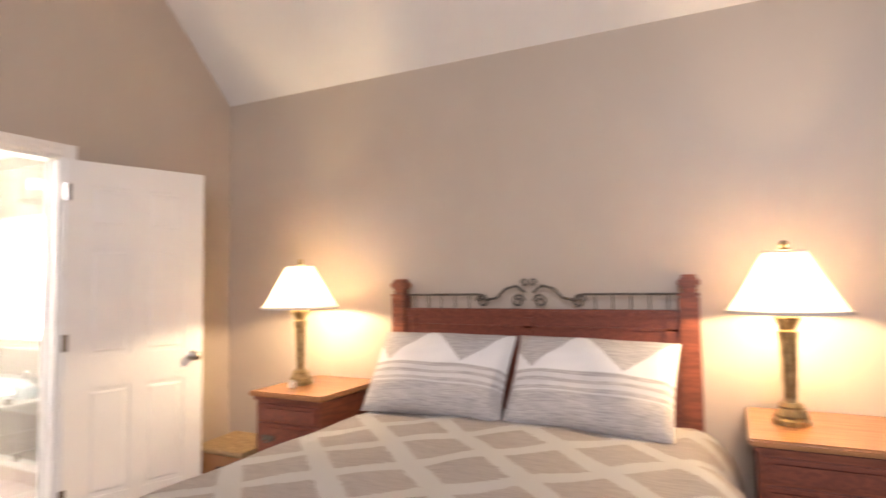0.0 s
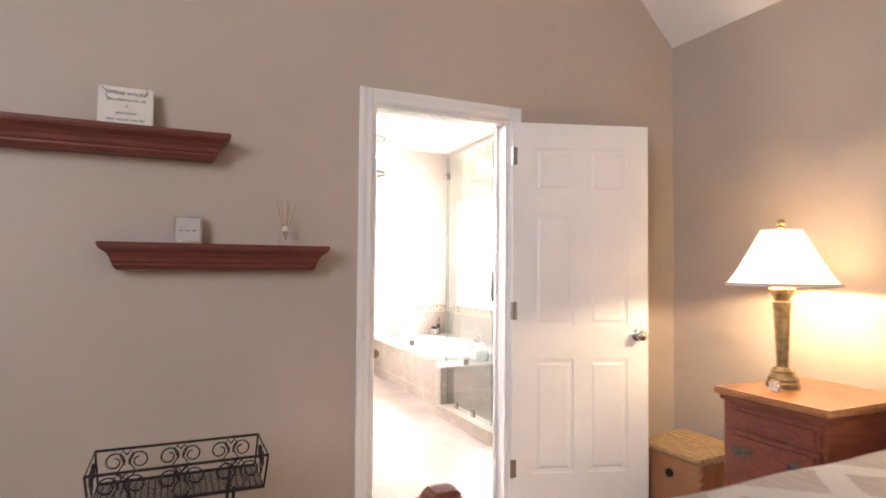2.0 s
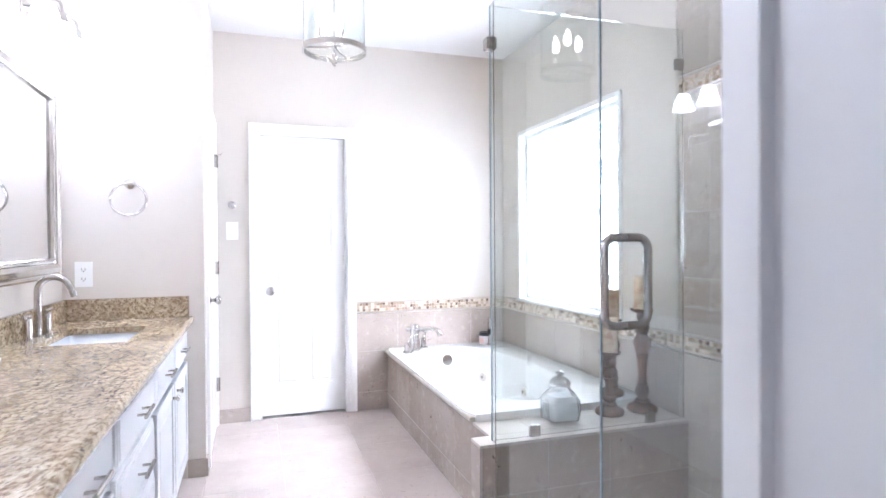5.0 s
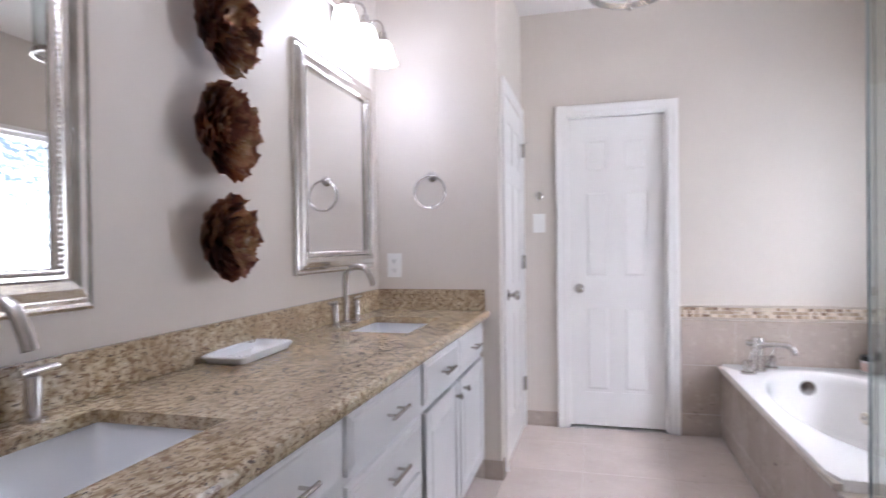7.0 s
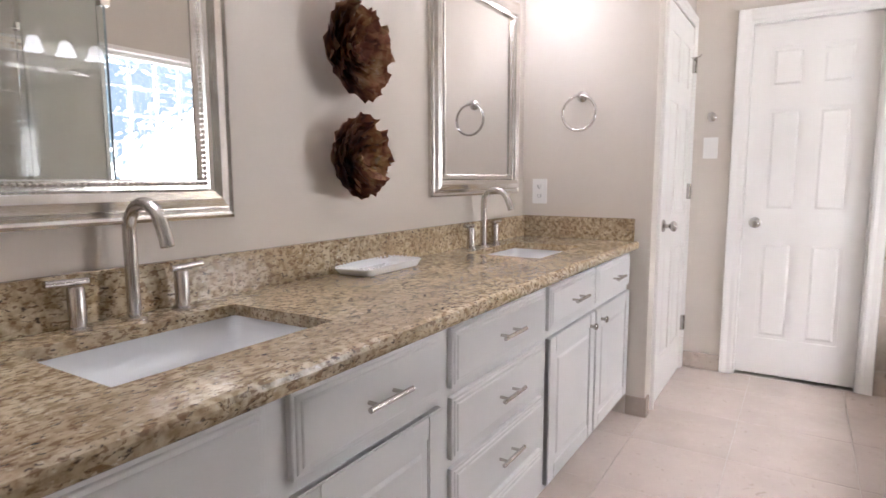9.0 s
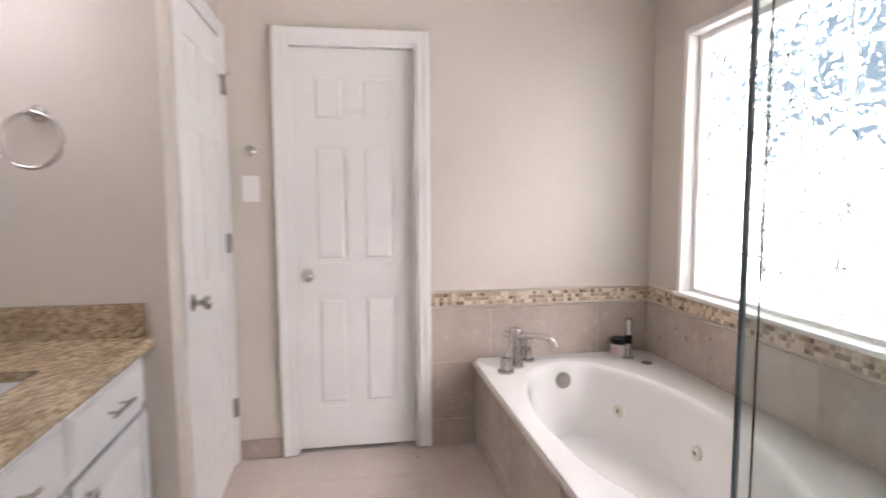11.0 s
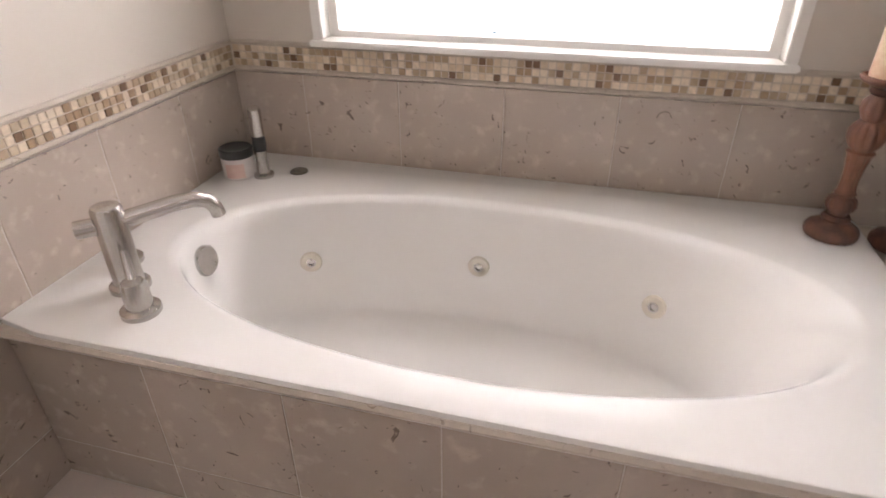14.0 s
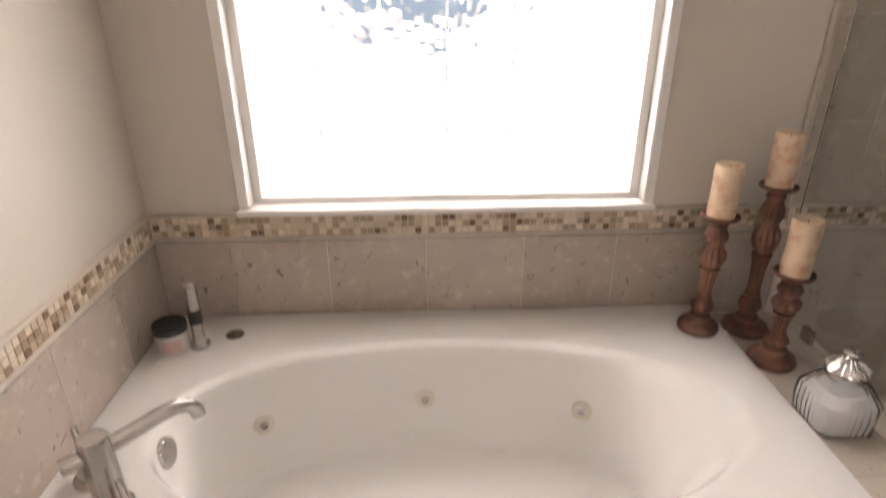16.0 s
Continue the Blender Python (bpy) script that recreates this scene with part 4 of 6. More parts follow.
part("salts", jar_profile(bm_lathe([(0, 0.013), (0.064, 0.015), (0.0705, 0.06), (0.0675, 0.095), (0.047, 0.116), (0.02, 0.104), (0, 0.11)], 56), 0.0), SALT, sj, "white bath salts", True)
part("lid", bm_join(bm_lathe([(0, 0.166), (0.05, 0.166), (0.052, 0.172), (0.046, 0.182), (0.03, 0.195), (0.014, 0.201), (0.008, 0.208), (0.012, 0.214), (0.022, 0.219), (0.022, 0.226), (0.012, 0.232), (0, 0.233)], 30),
     *[bm_tube([(0.049 * cos(a), 0.049 * sin(a), 0.178), (0.034 * cos(a), 0.034 * sin(a), 0.195), (0.016 * cos(a), 0.016 * sin(a), 0.203)], 0.003, 6) for a in [2 * pi * i / 18 for i in range(18)]]), CHROME, sj, "embossed pewter lid with knob", True)

# ---- shower ----
YG, XG, ZG = 2.85, -5.365, 2.24     # front glass plane, side glass plane, glass top
XS = -4.56                          # seam between fixed pane and door
curb = thing("shower_curb", (0, 0, 0), "limestone-tiled shower curb", "shower curb", "", "structure")
part("curb_core", bm_box(XK, XB, 2.775, 2.905, 0, 0.09), GROUT, curb)
tiles(curb, "y", 2.775, -1, span(XK - 0.004, XB, 0.305), [0, 0.1], STONE)
tiles(curb, "z", 0.09, 1, span(XK - 0.004, XB, 0.305), [2.765, 2.912], STONE_TRIM, 0.01)
shf = thing("shower_floor", (0, 0, 0), "small limestone tiles on the shower floor", "floor", "", "structure")
part("floor_core", bm_box(XK, XB, 2.905, YW, 0, 0.03), GROUT, shf)
tiles(shf, "z", 0.03, 1, span(XK, XB, 0.155), span(2.905, YW - 0.01, 0.155), STONE)
shw = thing("shower_tiling", (0, 0, 0), "brown-grey limestone shower tiling with mosaic bands", "wall tiling", "", "structure")
ZB = 1.955
tiles(shw, "y", YW, -1, span(XK - 0.07, XB, 0.305, 0.2), [0.03, 0.12, 0.425, ZM - 0.016], SHOWER_STONE)
tiles(shw, "y", YW, -1, span(XK - 0.07, XB, 0.305, 0.2), [ZM + 0.08, 1.085, 1.39, 1.695, ZB - 0.015], SHOWER_STONE)
tiles(shw, "y", YW, -1, span(XK - 0.07, XB, 0.305, 0.2), [ZB + 0.08, 2.32, 2.62, ZC], SHOWER_STONE)
tiles(shw, "x", XB, -1, span(2.72, YW - 0.012, 0.305), [0.1, 0.425, ZM - 0.016], SHOWER_STONE)
tiles(shw, "x", XB, -1, span(2.72, YW - 0.012, 0.305), [ZM + 0.08, 1.085, 1.39, 1.695, ZB - 0.015], SHOWER_STONE)
tiles(shw, "x", XB, -1, span(2.72, YW - 0.012, 0.305), [ZB + 0.08, 2.32, 2.62, ZC], SHOWER_STONE)
mosaic(shw, "y", YW, -1, XK - 0.07, XB - 0.012, ZM)
mosaic(shw, "x", XB, -1, 2.72, YW - 0.012, ZM)
mosaic(shw, "y", YW, -1, XK - 0.07, XB - 0.012, ZB)
mosaic(shw, "x", XB, -1, 2.72, YW - 0.012, ZB)
part("edge_moulding", bm_prism([(XK - 0.072, YW), (XK - 0.072, YW - 0.014), (XK - 0.085, YW - 0.016), (XK - 0.094, YW - 0.01), (XK - 0.094, YW)], "z", ZM + 0.08, ZC), STONE_TRIM, shw, "cream stone edge moulding")
sp = thing("shower_enclosure", (0, 0, 0), "frameless clear glass shower enclosure with nickel fittings", "shower enclosure")
def pane(name, bm, parent, label):
    o = part(name, bm, GLASS, parent, label); o.visible_shadow = False
    return o
pane("side_pane", bm_box(XG - 0.004, XG + 0.004, YG + 0.006, YW - 0.014, ZD + 0.004, ZG), sp, "clear glass pane standing on the deck")
pane("fixed_pane", bm_join(bm_box(XG - 0.004, XK + 0.004, YG - 0.004, YG + 0.004, ZD + 0.004, ZG), bm_box(XK + 0.004, XS - 0.003, YG - 0.004, YG + 0.004, 0.104, ZG)), sp, "clear fixed glass pane")
dr = pane("glass_door", bm_box(XS + 0.003, XB - 0.025, YG - 0.004, YG + 0.004, 0.112, ZG), sp, "clear glass shower door")
part("seal", bm_box(XS - 0.003, XS + 0.003, YG - 0.005, YG + 0.005, 0.112, ZG), SEAL, sp, "grey door seal")
part("seal", bm_box(XG - 0.005, XG + 0.005, YG - 0.004, YG + 0.005, ZD + 0.004, ZG), SEAL, sp, "grey corner seal")
hx, hw = -4.44, 0.07
loop = [(hx, YG - hw, 1.06), (hx, YG - hw, 1.235)] + arc((hx, YG - hw + 0.03, 1.235), 0.03, 180, 90, 5, "yz")[1:] + arc((hx, YG + hw - 0.03, 1.235), 0.03, 90, 0, 5, "yz") + arc((hx, YG + hw - 0.03, 1.06), 0.03, 0, -90, 5, "yz") + arc((hx, YG - hw + 0.03, 1.06), 0.03, -90, -180, 5, "yz")[:-1]
part("pull_handle", bm_join(bm_tube(loop, 0.0115, 14, True)), NICKEL, dr, "brushed nickel double pull handle", True)
for x, y, z, dx, dy in ((XG, YG, 2.08, 0.024, 0.024), (XG, YW - 0.035, 2.08, 0.012, 0.024), (XG, YG + 0.2, ZD + 0.024, 0.012, 0.024), (XG, YW - 0.2, ZD + 0.024, 0.012, 0.024), (-5.15, YG, 0.125, 0.024, 0.012), (-4.85, YG, 0.125, 0.024, 0.012)):
    part("glass_clamp", bm_box(x - dx, x + dx, y - dy, y + dy, z - 0.025, z + 0.025, 0.003), NICKEL, sp, "square nickel glass clamp")
for z in (0.35, 1.95):
    part("door_hinge", bm_box(XB - 0.075, XB - 0.009, YG - 0.013, YG + 0.013, z - 0.045, z + 0.045, 0.003), NICKEL, sp, "nickel glass-door hinge")
structure("shower_niche_frame", bm_join(bm_box(XB - 0.03, XB - 0.009, 3.2, 3.23, 1.1, 1.5), bm_box(XB - 0.03, XB - 0.009, 3.5, 3.53, 1.1, 1.5), bm_box(XB - 0.03, XB - 0.009, 3.23, 3.5, 1.47, 1.5), bm_box(XB - 0.03, XB - 0.009, 3.23, 3.5, 1.1, 1.13)), STONE_TRIM, "cream stone frame of the shower niche", "niche")

# ---- vanity ----
ZK, YF, YC = 0.873, 1.545, 1.598    # counter top, cabinet face, counter front
X0, X1 = XR + 0.004, XB - 0.004


def vanity_front(parent, name, x0, x1, z0, z1, door_style):
    t = 0.019
    if door_style:
        bm = bm_join(bm_box(x0, x1, YF, YF + t - 0.006, z0, z1), bm_box(x0, x0 + 0.058, YF + 0.002, YF + t, z0, z1, 0.003), bm_box(x1 - 0.058, x1, YF + 0.002, YF + t, z0, z1, 0.003),
                     bm_box(x0 + 0.058, x1 - 0.058, YF + 0.002, YF + t - 0.001, z0, z0 + 0.058, 0.003), bm_box(x0 + 0.058, x1 - 0.058, YF + 0.002, YF + t - 0.001, z1 - 0.058, z1, 0.003))
        p = bm_box(x0 + 0.066, x1 - 0.066, YF + 0.004, YF + t - 0.001, z0 + 0.066, z1 - 0.066)
        for v in p.verts:
            if v.co.y > YF + 0.01:
                v.co.x += 0.025 if v.co.x < (x0 + x1) / 2 else -0.025
                v.co.z += 0.025 if v.co.z < (z0 + z1) / 2 else -0.025
        bm = bm_join(bm, p)
    else:
        bm = bmesh.new(); rings_ = []
        for i, d in ((0, 0), (0, 0.011), (0.002, 0.013), (0.008, 0.0132), (0.0095, 0.0155), (0.0115, 0.0168), (0.018, 0.017), (0.0195, 0.019), (0.022, 0.0205)):
            rings_.append([bm.verts.new((x, YF + d, z)) for x, z in ((x0 + i, z0 + i), (x1 - i, z0 + i), (x1 - i, z1 - i), (x0 + i, z1 - i))])
        for a, b in zip(rings_, rings_[1:]):
            for k in range(4):
                bm.faces.new((a[k], a[(k + 1) % 4], b[(k + 1) % 4], b[k]))
        bm.faces.new(rings_[-1]); bm.faces.new(rings_[0][::-1])
        bmesh.ops.recalc_face_normals(bm, faces=bm.faces[:])
    return part(name, bm, CAB, parent)


def bar_pull(parent, x, z, w=0.10):
    y = YF + 0.019
    part("bar_pull", bm_join(bm_tube([(x - w / 2 - 0.02, y + 0.03, z), (x + w / 2 + 0.02, y + 0.03, z)], 0.006, 12), bm_tube([(x - w / 2 + 0.01, y, z), (x - w / 2 + 0.01, y + 0.03, z)], 0.0045, 8), bm_tube([(x + w / 2 - 0.01, y, z), (x + w / 2 - 0.01, y + 0.03, z)], 0.0045, 8)), NICKEL, parent, "brushed nickel bar pull", True)


def knob(parent, x, z):
    k = bm_lathe([(0, 0), (0.008, 0), (0.006, 0.008), (0.007, 0.014), (0.014, 0.019), (0.0145, 0.024), (0.009, 0.028), (0, 0.029)], 18)
    k.transform(Matrix.Rotation(radians(-90), 4, "X")); k.transform(Matrix.Translation((x, YF + 0.019, z)))
    part("knob", k, NICKEL, parent, "round nickel knob", True)


def unit(x0, x1, label):
    c = thing("vanity_cabinet", (0, 0, 0), label, "cabinet", "vanity cabinets")
    part("body", bm_join(bm_box(x0, x1, YV + 0.002, YF - 0.018, 0.09, 0.70), bm_box(x0, x1, YF - 0.018, YF, 0.09, 0.832), bm_box(x0, x1, YV + 0.002, YF - 0.07, 0.0, 0.09)), CAB, c)
    return c


Z_D = 0.662
U = unit(-4.785, -3.72, "white sink-base cabinet with two drawers and raised-panel doors")
for x0, x1, kx in ((-4.765, -4.298, -4.36), (-4.245, -3.778, -4.18)):
    f = vanity_front(U, "drawer", x0, x1, Z_D, 0.82, False); bar_pull(f, (x0 + x1) / 2, 0.74)
    f = vanity_front(U, "door", x0, x1, 0.115, Z_D - 0.027, True); knob(f, kx, 0.58)
U = unit(-3.72, X1, "white filler end of the vanity")
U = unit(-5.425, -4.785, "white four-drawer vanity unit with nickel bar pulls")
for z0, z1 in ((Z_D, 0.812), (0.477, 0.638), (0.292, 0.453), (0.112, 0.268)):
    f = vanity_front(U, "drawer", -5.402, -4.818, z0, z1, False); bar_pull(f, -5.112, (z0 + z1) / 2 + 0.002)
U = unit(X0, -5.425, "white sink-base cabinet with two drawers and paired doors")
for x0, x1, kx in ((-5.945, -5.45, -5.885), (X0 + 0.012, -5.965, -6.03)):
    f = vanity_front(U, "drawer", x0, x1, Z_D, 0.812, False); bar_pull(f, (x0 + x1) / 2, 0.735)
    f = vanity_front(U, "door", x0, x1, 0.112, Z_D - 0.027, True); knob(f, kx, 0.585)

SINKS = ((-4.315, 0.46), (-5.915, 0.46))
SY0, SY1 = 1.105, 1.425
ct = thing("countertop", (0, 0, 0), "speckled gold-brown granite vanity top with bullnose edge", "countertop")
cuts = [X0, SINKS[1][0] - 0.235, SINKS[1][0] + 0.235, SINKS[0][0] - 0.235, SINKS[0][0] + 0.235, X1]
slab = bm_join(bm_box(X0, X1, YV + 0.001, SY0, ZK - 0.028, ZK), *[bm_box(cuts[i], cuts[i + 1], SY0, SY1, ZK - 0.028, ZK) for i in (0, 2, 4)],
               bm_prism([(SY1, ZK - 0.04), (YC - 0.012, ZK - 0.04), (YC - 0.004, ZK - 0.036), (YC, ZK - 0.026), (YC, ZK - 0.014), (YC - 0.004, ZK - 0.005), (YC - 0.014, ZK), (SY1, ZK)], "x", X0, X1))
part("slab", slab, GRANITE, ct)
part("backsplash", bm_box(X0, X1, YV + 0.001, YV + 0.022, ZK, ZK + 0.108, 0.002), GRANITE, ct, "granite backsplash")
part("side_splash", bm_box(X0, X0 + 0.02, YV + 0.022, 1.575, ZK, ZK + 0.108, 0.002), GRANITE, ct, "granite side splash")

for sx, sw in SINKS:
    s = thing("sink", (sx, (SY0 + SY1) / 2, ZK), "white rectangular undermount porcelain sink", "sink", "vanity sinks")
    bm = bmesh.new(); rs = []
    hx2, hy2 = 0.242, (SY1 - SY0) / 2 + 0.007
    for kx, ky, z in ((1.04, 1.03, -0.0285), (1.0, 1.0, -0.0285), (0.98, 0.975, -0.05), (0.88, 0.86, -0.13), (0.80, 0.76, -0.152), (0.2, 0.2, -0.16)):
        r = 0.03; rr = []
        for cx, cy, a0 in ((1, 1, 0), (-1, 1, 90), (-1, -1, 180), (1, -1, 270)):
            for i in range(6):
                a = radians(a0 + 90 * i / 5); rr.append(bm.verts.new((cx * (hx2 * kx - r) + r * cos(a), cy * (hy2 * ky - r * min(1, ky * 2)) + r * min(1, ky * 2) * sin(a), z)))
        rs.append(rr)
    for a, b in zip(rs, rs[1:]):
        for i in range(24):
            bm.faces.new((a[i], a[(i + 1) % 24], b[(i + 1) % 24], b[i]))
    bm.faces.new(rs[-1])
    part("basin", bm, PORCELAIN, s, "", True)
    part("drain", bm_lathe([(0, -0.159), (0.022, -0.159), (0.022, -0.155), (0.016, -0.153), (0, -0.154)], 20), CHROME, s, "chrome drain", True)
    f = thing("sink_faucet", (sx - 0.02, YV + 0.065, ZK), "brushed nickel gooseneck faucet with two lever handles", "faucet", "vanity faucets")
    part("spout_base", bm_lathe([(0, 0), (0.027, 0), (0.027, 0.006), (0.019, 0.01), (0, 0.01)], 22), NICKEL, f, "", True)
    part("spout", bm_tube([(0, 0, 0.005), (0, 0, 0.17)] + arc((0, 0.06, 0.19), 0.06, 180, 20, 12, "yz") + [(0, 0.128, 0.185), (0, 0.134, 0.165)], 0.014, 16), NICKEL, f, "", True)
    for hx3, s3 in ((0.115, 1), (-0.115, -1)):
        h = part("handle_post", bm_lathe([(0, 0), (0.025, 0), (0.025, 0.006), (0.0165, 0.01), (0.0165, 0.085), (0.014, 0.09), (0, 0.09)], 20, (hx3, 0, 0)), NICKEL, f, "", True)
        part("lever", bm_tube([(hx3 - s3 * 0.025, 0.0, 0.098), (hx3 + s3 * 0.055, 0.0, 0.101)], 0.0075, 10), NICKEL, h, "nickel lever", True)

# dish
dish = thing("soap_tray", (-5.15, 1.08, ZK), "white beaded ceramic tray on the granite", "tray", rz=3)
bm = bmesh.new(); rs = []
for k, z in ((0.0, 0.004), (0.84, 0.004), (0.90, 0.01), (0.97, 0.02), (1.0, 0.023), (1.01, 0.02), (0.9, 0.002), (0.8, 0.0), (0.0, 0.0)):
    rr = []
    for cx, cy, a0 in ((1, 1, 0), (-1, 1, 90), (-1, -1, 180), (1, -1, 270)):
        for i in range(5):
            a = radians(a0 + 22.5 * i); rr.append(bm.verts.new((k * (cx * 0.14 + 0.02 * cos(a)), k * (cy * 0.05 + 0.02 * sin(a)), z * 1.1)))
    rs.append(rr)
for a, b in zip(rs, rs[1:]):
    for i in range(20):
        bm.faces.new((a[i], a[(i + 1) % 20], b[(i + 1) % 20], b[i]))
bmesh.ops.remove_doubles(bm, verts=bm.verts[:], dist=1e-5); bmesh.ops.recalc_face_normals(bm, faces=bm.faces[:])
part("tray", bm, PORCELAIN, dish, "", True)
beads = bmesh.new()
for i in range(64):
    a = 2 * pi * i / 64; c, s = cos(a), sin(a); k = (abs(c / 0.159) ** 6 + abs(s / 0.069) ** 6) ** (-1 / 6)
    bmesh.ops.create_icosphere(beads, subdivisions=1, radius=0.0045, matrix=Matrix.Translation((k * c, k * s, 0.025)))
part("beaded_rim", beads, PORCELAIN, dish, "", True)

# mirrors
def framed_mirror(x0, x1, z0, z1):
    cx, cz = (x0 + x1) / 2, (z0 + z1) / 2
    m = thing("wall_mirror", (cx, YV, cz), "rectangular mirror in a beaded silver-leaf frame", "mirror", "vanity mirrors")
    hx4, hz = (x1 - x0) / 2, (z1 - z0) / 2
    prof = [(0.0, 0.0), (0.0, 0.014), (0.008, 0.02), (0.016, 0.016), (0.022, 0.017), (0.030, 0.030), (0.05, 0.035), (0.068, 0.028), (0.074, 0.02), (0.080, 0.02), (0.094, 0.02), (0.098, 0.008), (0.098, 0.0)]
    bm = bmesh.new(); rs = []
    for i, d in prof:
        rs.append([bm.verts.new((sx * (hx4 - i), 0.001 + d, sz * (hz - i))) for sx, sz in ((-1, -1), (1, -1), (1, 1), (-1, 1))])
    for a, b in zip(rs, rs[1:]):
        for i in range(4):
            bm.faces.new((a[i], a[(i + 1) % 4], b[(i + 1) % 4], b[i]))
    bmesh.ops.recalc_face_normals(bm, faces=bm.faces[:])
    part("frame", bm, SILVER, m, "silver-leaf moulded frame")
    g = bm_box(-hx4 + 0.096, hx4 - 0.096, 0.004, 0.009, -hz + 0.096, hz - 0.096)
    part("mirror_glass", g, MIRROR, m, "clear mirror glass")
    be = bmesh.new(); ix, iz = hx4 - 0.087, hz - 0.087
    for k in range(int(2 * ix / 0.0125)):
        for sz in (-1, 1):
            bmesh.ops.create_icosphere(be, subdivisions=1, radius=0.0062, matrix=Matrix.Translation((-ix + 0.0125 * k, 0.023, sz * iz)))
    for k in range(int(2 * iz / 0.0125)):
        for sx in (-1, 1):
            bmesh.ops.create_icosphere(be, subdivisions=1, radius=0.0062, matrix=Matrix.Translation((sx * ix, 0.023, -iz + 0.0125 * k)))
    part("beading", be, SILVER, m, "row of silver beads", True)


framed_mirror(-6.405, -5.585, 1.098, 2.035)
framed_mirror(-4.645, -3.825, 1.075, 2.012)

# metal flower discs
def flower(x, z, r, seed):
    random.seed(seed)
    f = thing("wall_flower", (x, YV, z), "layered copper-brown metal flower wall ornament", "wall art", "metal wall flowers")
    part("mount", moved(bm_lathe([(0, 0), (0.02, 0), (0.02, 0.025), (0, 0.025)], 12), Matrix.Rotation(radians(-90), 4, "X")), IRON, f)
    for layer, (rr, cnt, lift, curl) in enumerate(((1.0, 11, 0.02, 0.062), (0.85, 10, 0.03, 0.062), (0.68, 9, 0.04, 0.056), (0.48, 8, 0.05, 0.046), (0.28, 6, 0.06, 0.036))):
        for i in range(cnt):
            a0 = 2 * pi * (i + 0.5 * (layer % 2)) / cnt + random.uniform(-0.12, 0.12); L = r * rr * random.uniform(0.9, 1.06); wd = L * 7.2 / cnt
            bm = bmesh.new(); g = []
            for u in range(7):
                row = []
                for v in range(7):
                    s, t = u / 6, v / 6 * 2 - 1
                    rad = L * (0.12 + 0.88 * s) - L * 0.09 * t * t * s * s + (0.0065 * r / 0.15 * cos(t * 11 + seed + i) if u >= 5 else 0)
                    w = wd * (0.25 + 0.75 * sin(min(1, s * 1.15) * pi * 0.5)) * 1.0
                    y = lift + curl * s * s * 1.1 - 0.02 * (1 - t * t) * s + 0.007 * (i % 2) + random.uniform(-0.0022, 0.0022)
                    px, pz = rad, t * w / 2 * 1.15
                    row.append(bm.verts.new((px * cos(a0) - pz * sin(a0), y, px * sin(a0) + pz * cos(a0))))
                g.append(row)
            for u in range(6):
                for v in range(6):
                    bm.faces.new((g[u][v], g[u][v + 1], g[u + 1][v + 1], g[u + 1][v]))
            bmesh.ops.solidify(bm, geom=bm.faces[:], thickness=0.0015)
            part("petal", bm, PETAL, f, "", True)
    c = bm_lathe([(0, 0.062), (r * 0.05, 0.064), (r * 0.055, 0.07), (r * 0.03, 0.076), (0, 0.078)], 14); c.transform(Matrix.Rotation(radians(-90), 4, "X")); c.transform(Matrix.Translation((0, 0, 0)))
    part("centre", c, PETAL, f, "", True)


PETAL = ramp_mat("burnished_copper_brown_metal", [(0.28, (0.09, 0.055, 0.045)), (0.42, (0.24, 0.105, 0.07)), (0.52, (0.40, 0.20, 0.115)), (0.62, (0.52, 0.34, 0.19)), (0.76, (0.66, 0.58, 0.50))], 15, 0.42, detail=6, warp=0.5)
PETAL.node_tree.nodes["Principled BSDF"].inputs["Metallic"].default_value = 0.8
flower(-5.10, 1.895, 0.156, 3); flower(-5.095, 1.57, 0.15, 8); flower(-5.095, 1.238, 0.138, 5)

# vanity lights
def vanity_light(xc, z=2.20):
    v = thing("vanity_light", (xc, YV, z), "nickel three-light vanity fixture with lit frosted glass bells", "wall light", "vanity lights")
    part("backplate", bm_box(-0.06, 0.06, 0.001, 0.02, 0.0, 0.12, 0.006), NICKEL, v)
    part("bar", bm_join(bm_tube([(-0.34, 0.06, 0.06), (0.34, 0.06, 0.06)], 0.009, 12), bm_tube([(0, 0.01, 0.06), (0, 0.06, 0.06)], 0.009, 10), bm_lathe([(0, -0.014), (0.014, 0), (0, 0.014)], 12, (-0.345, 0.06, 0.06)), bm_lathe([(0, -0.014), (0.014, 0), (0, 0.014)], 12, (0.345, 0.06, 0.06))), NICKEL, v, "", True)
    for x in (-0.22, 0, 0.22):
        a = part("arm", bm_join(bm_tube([(x, 0.06, 0.06)] + arc((x, 0.105, 0.07), 0.045, 170, 0, 8, "yz") + [(x, 0.15, 0.05)], 0.007, 10), bm_lathe([(0, 0.055), (0.017, 0.052), (0.019, 0.03), (0.026, 0.01), (0.024, 0.006), (0, 0.01)], 18, (x, 0.15, 0))), NICKEL, v, "", True)
        part("shade", bm_lathe([(0.024, 0.008), (0.034, 0.0), (0.044, -0.02), (0.05, -0.05), (0.06, -0.082), (0.070, -0.1), (0.067, -0.1), (0.047, -0.05), (0.02, 0.004)], 26, (x, 0.15, 0)), BELL_GLOW, a, "lit frosted glass bell shade", True)


vanity_light(-6.0); vanity_light(-4.235)

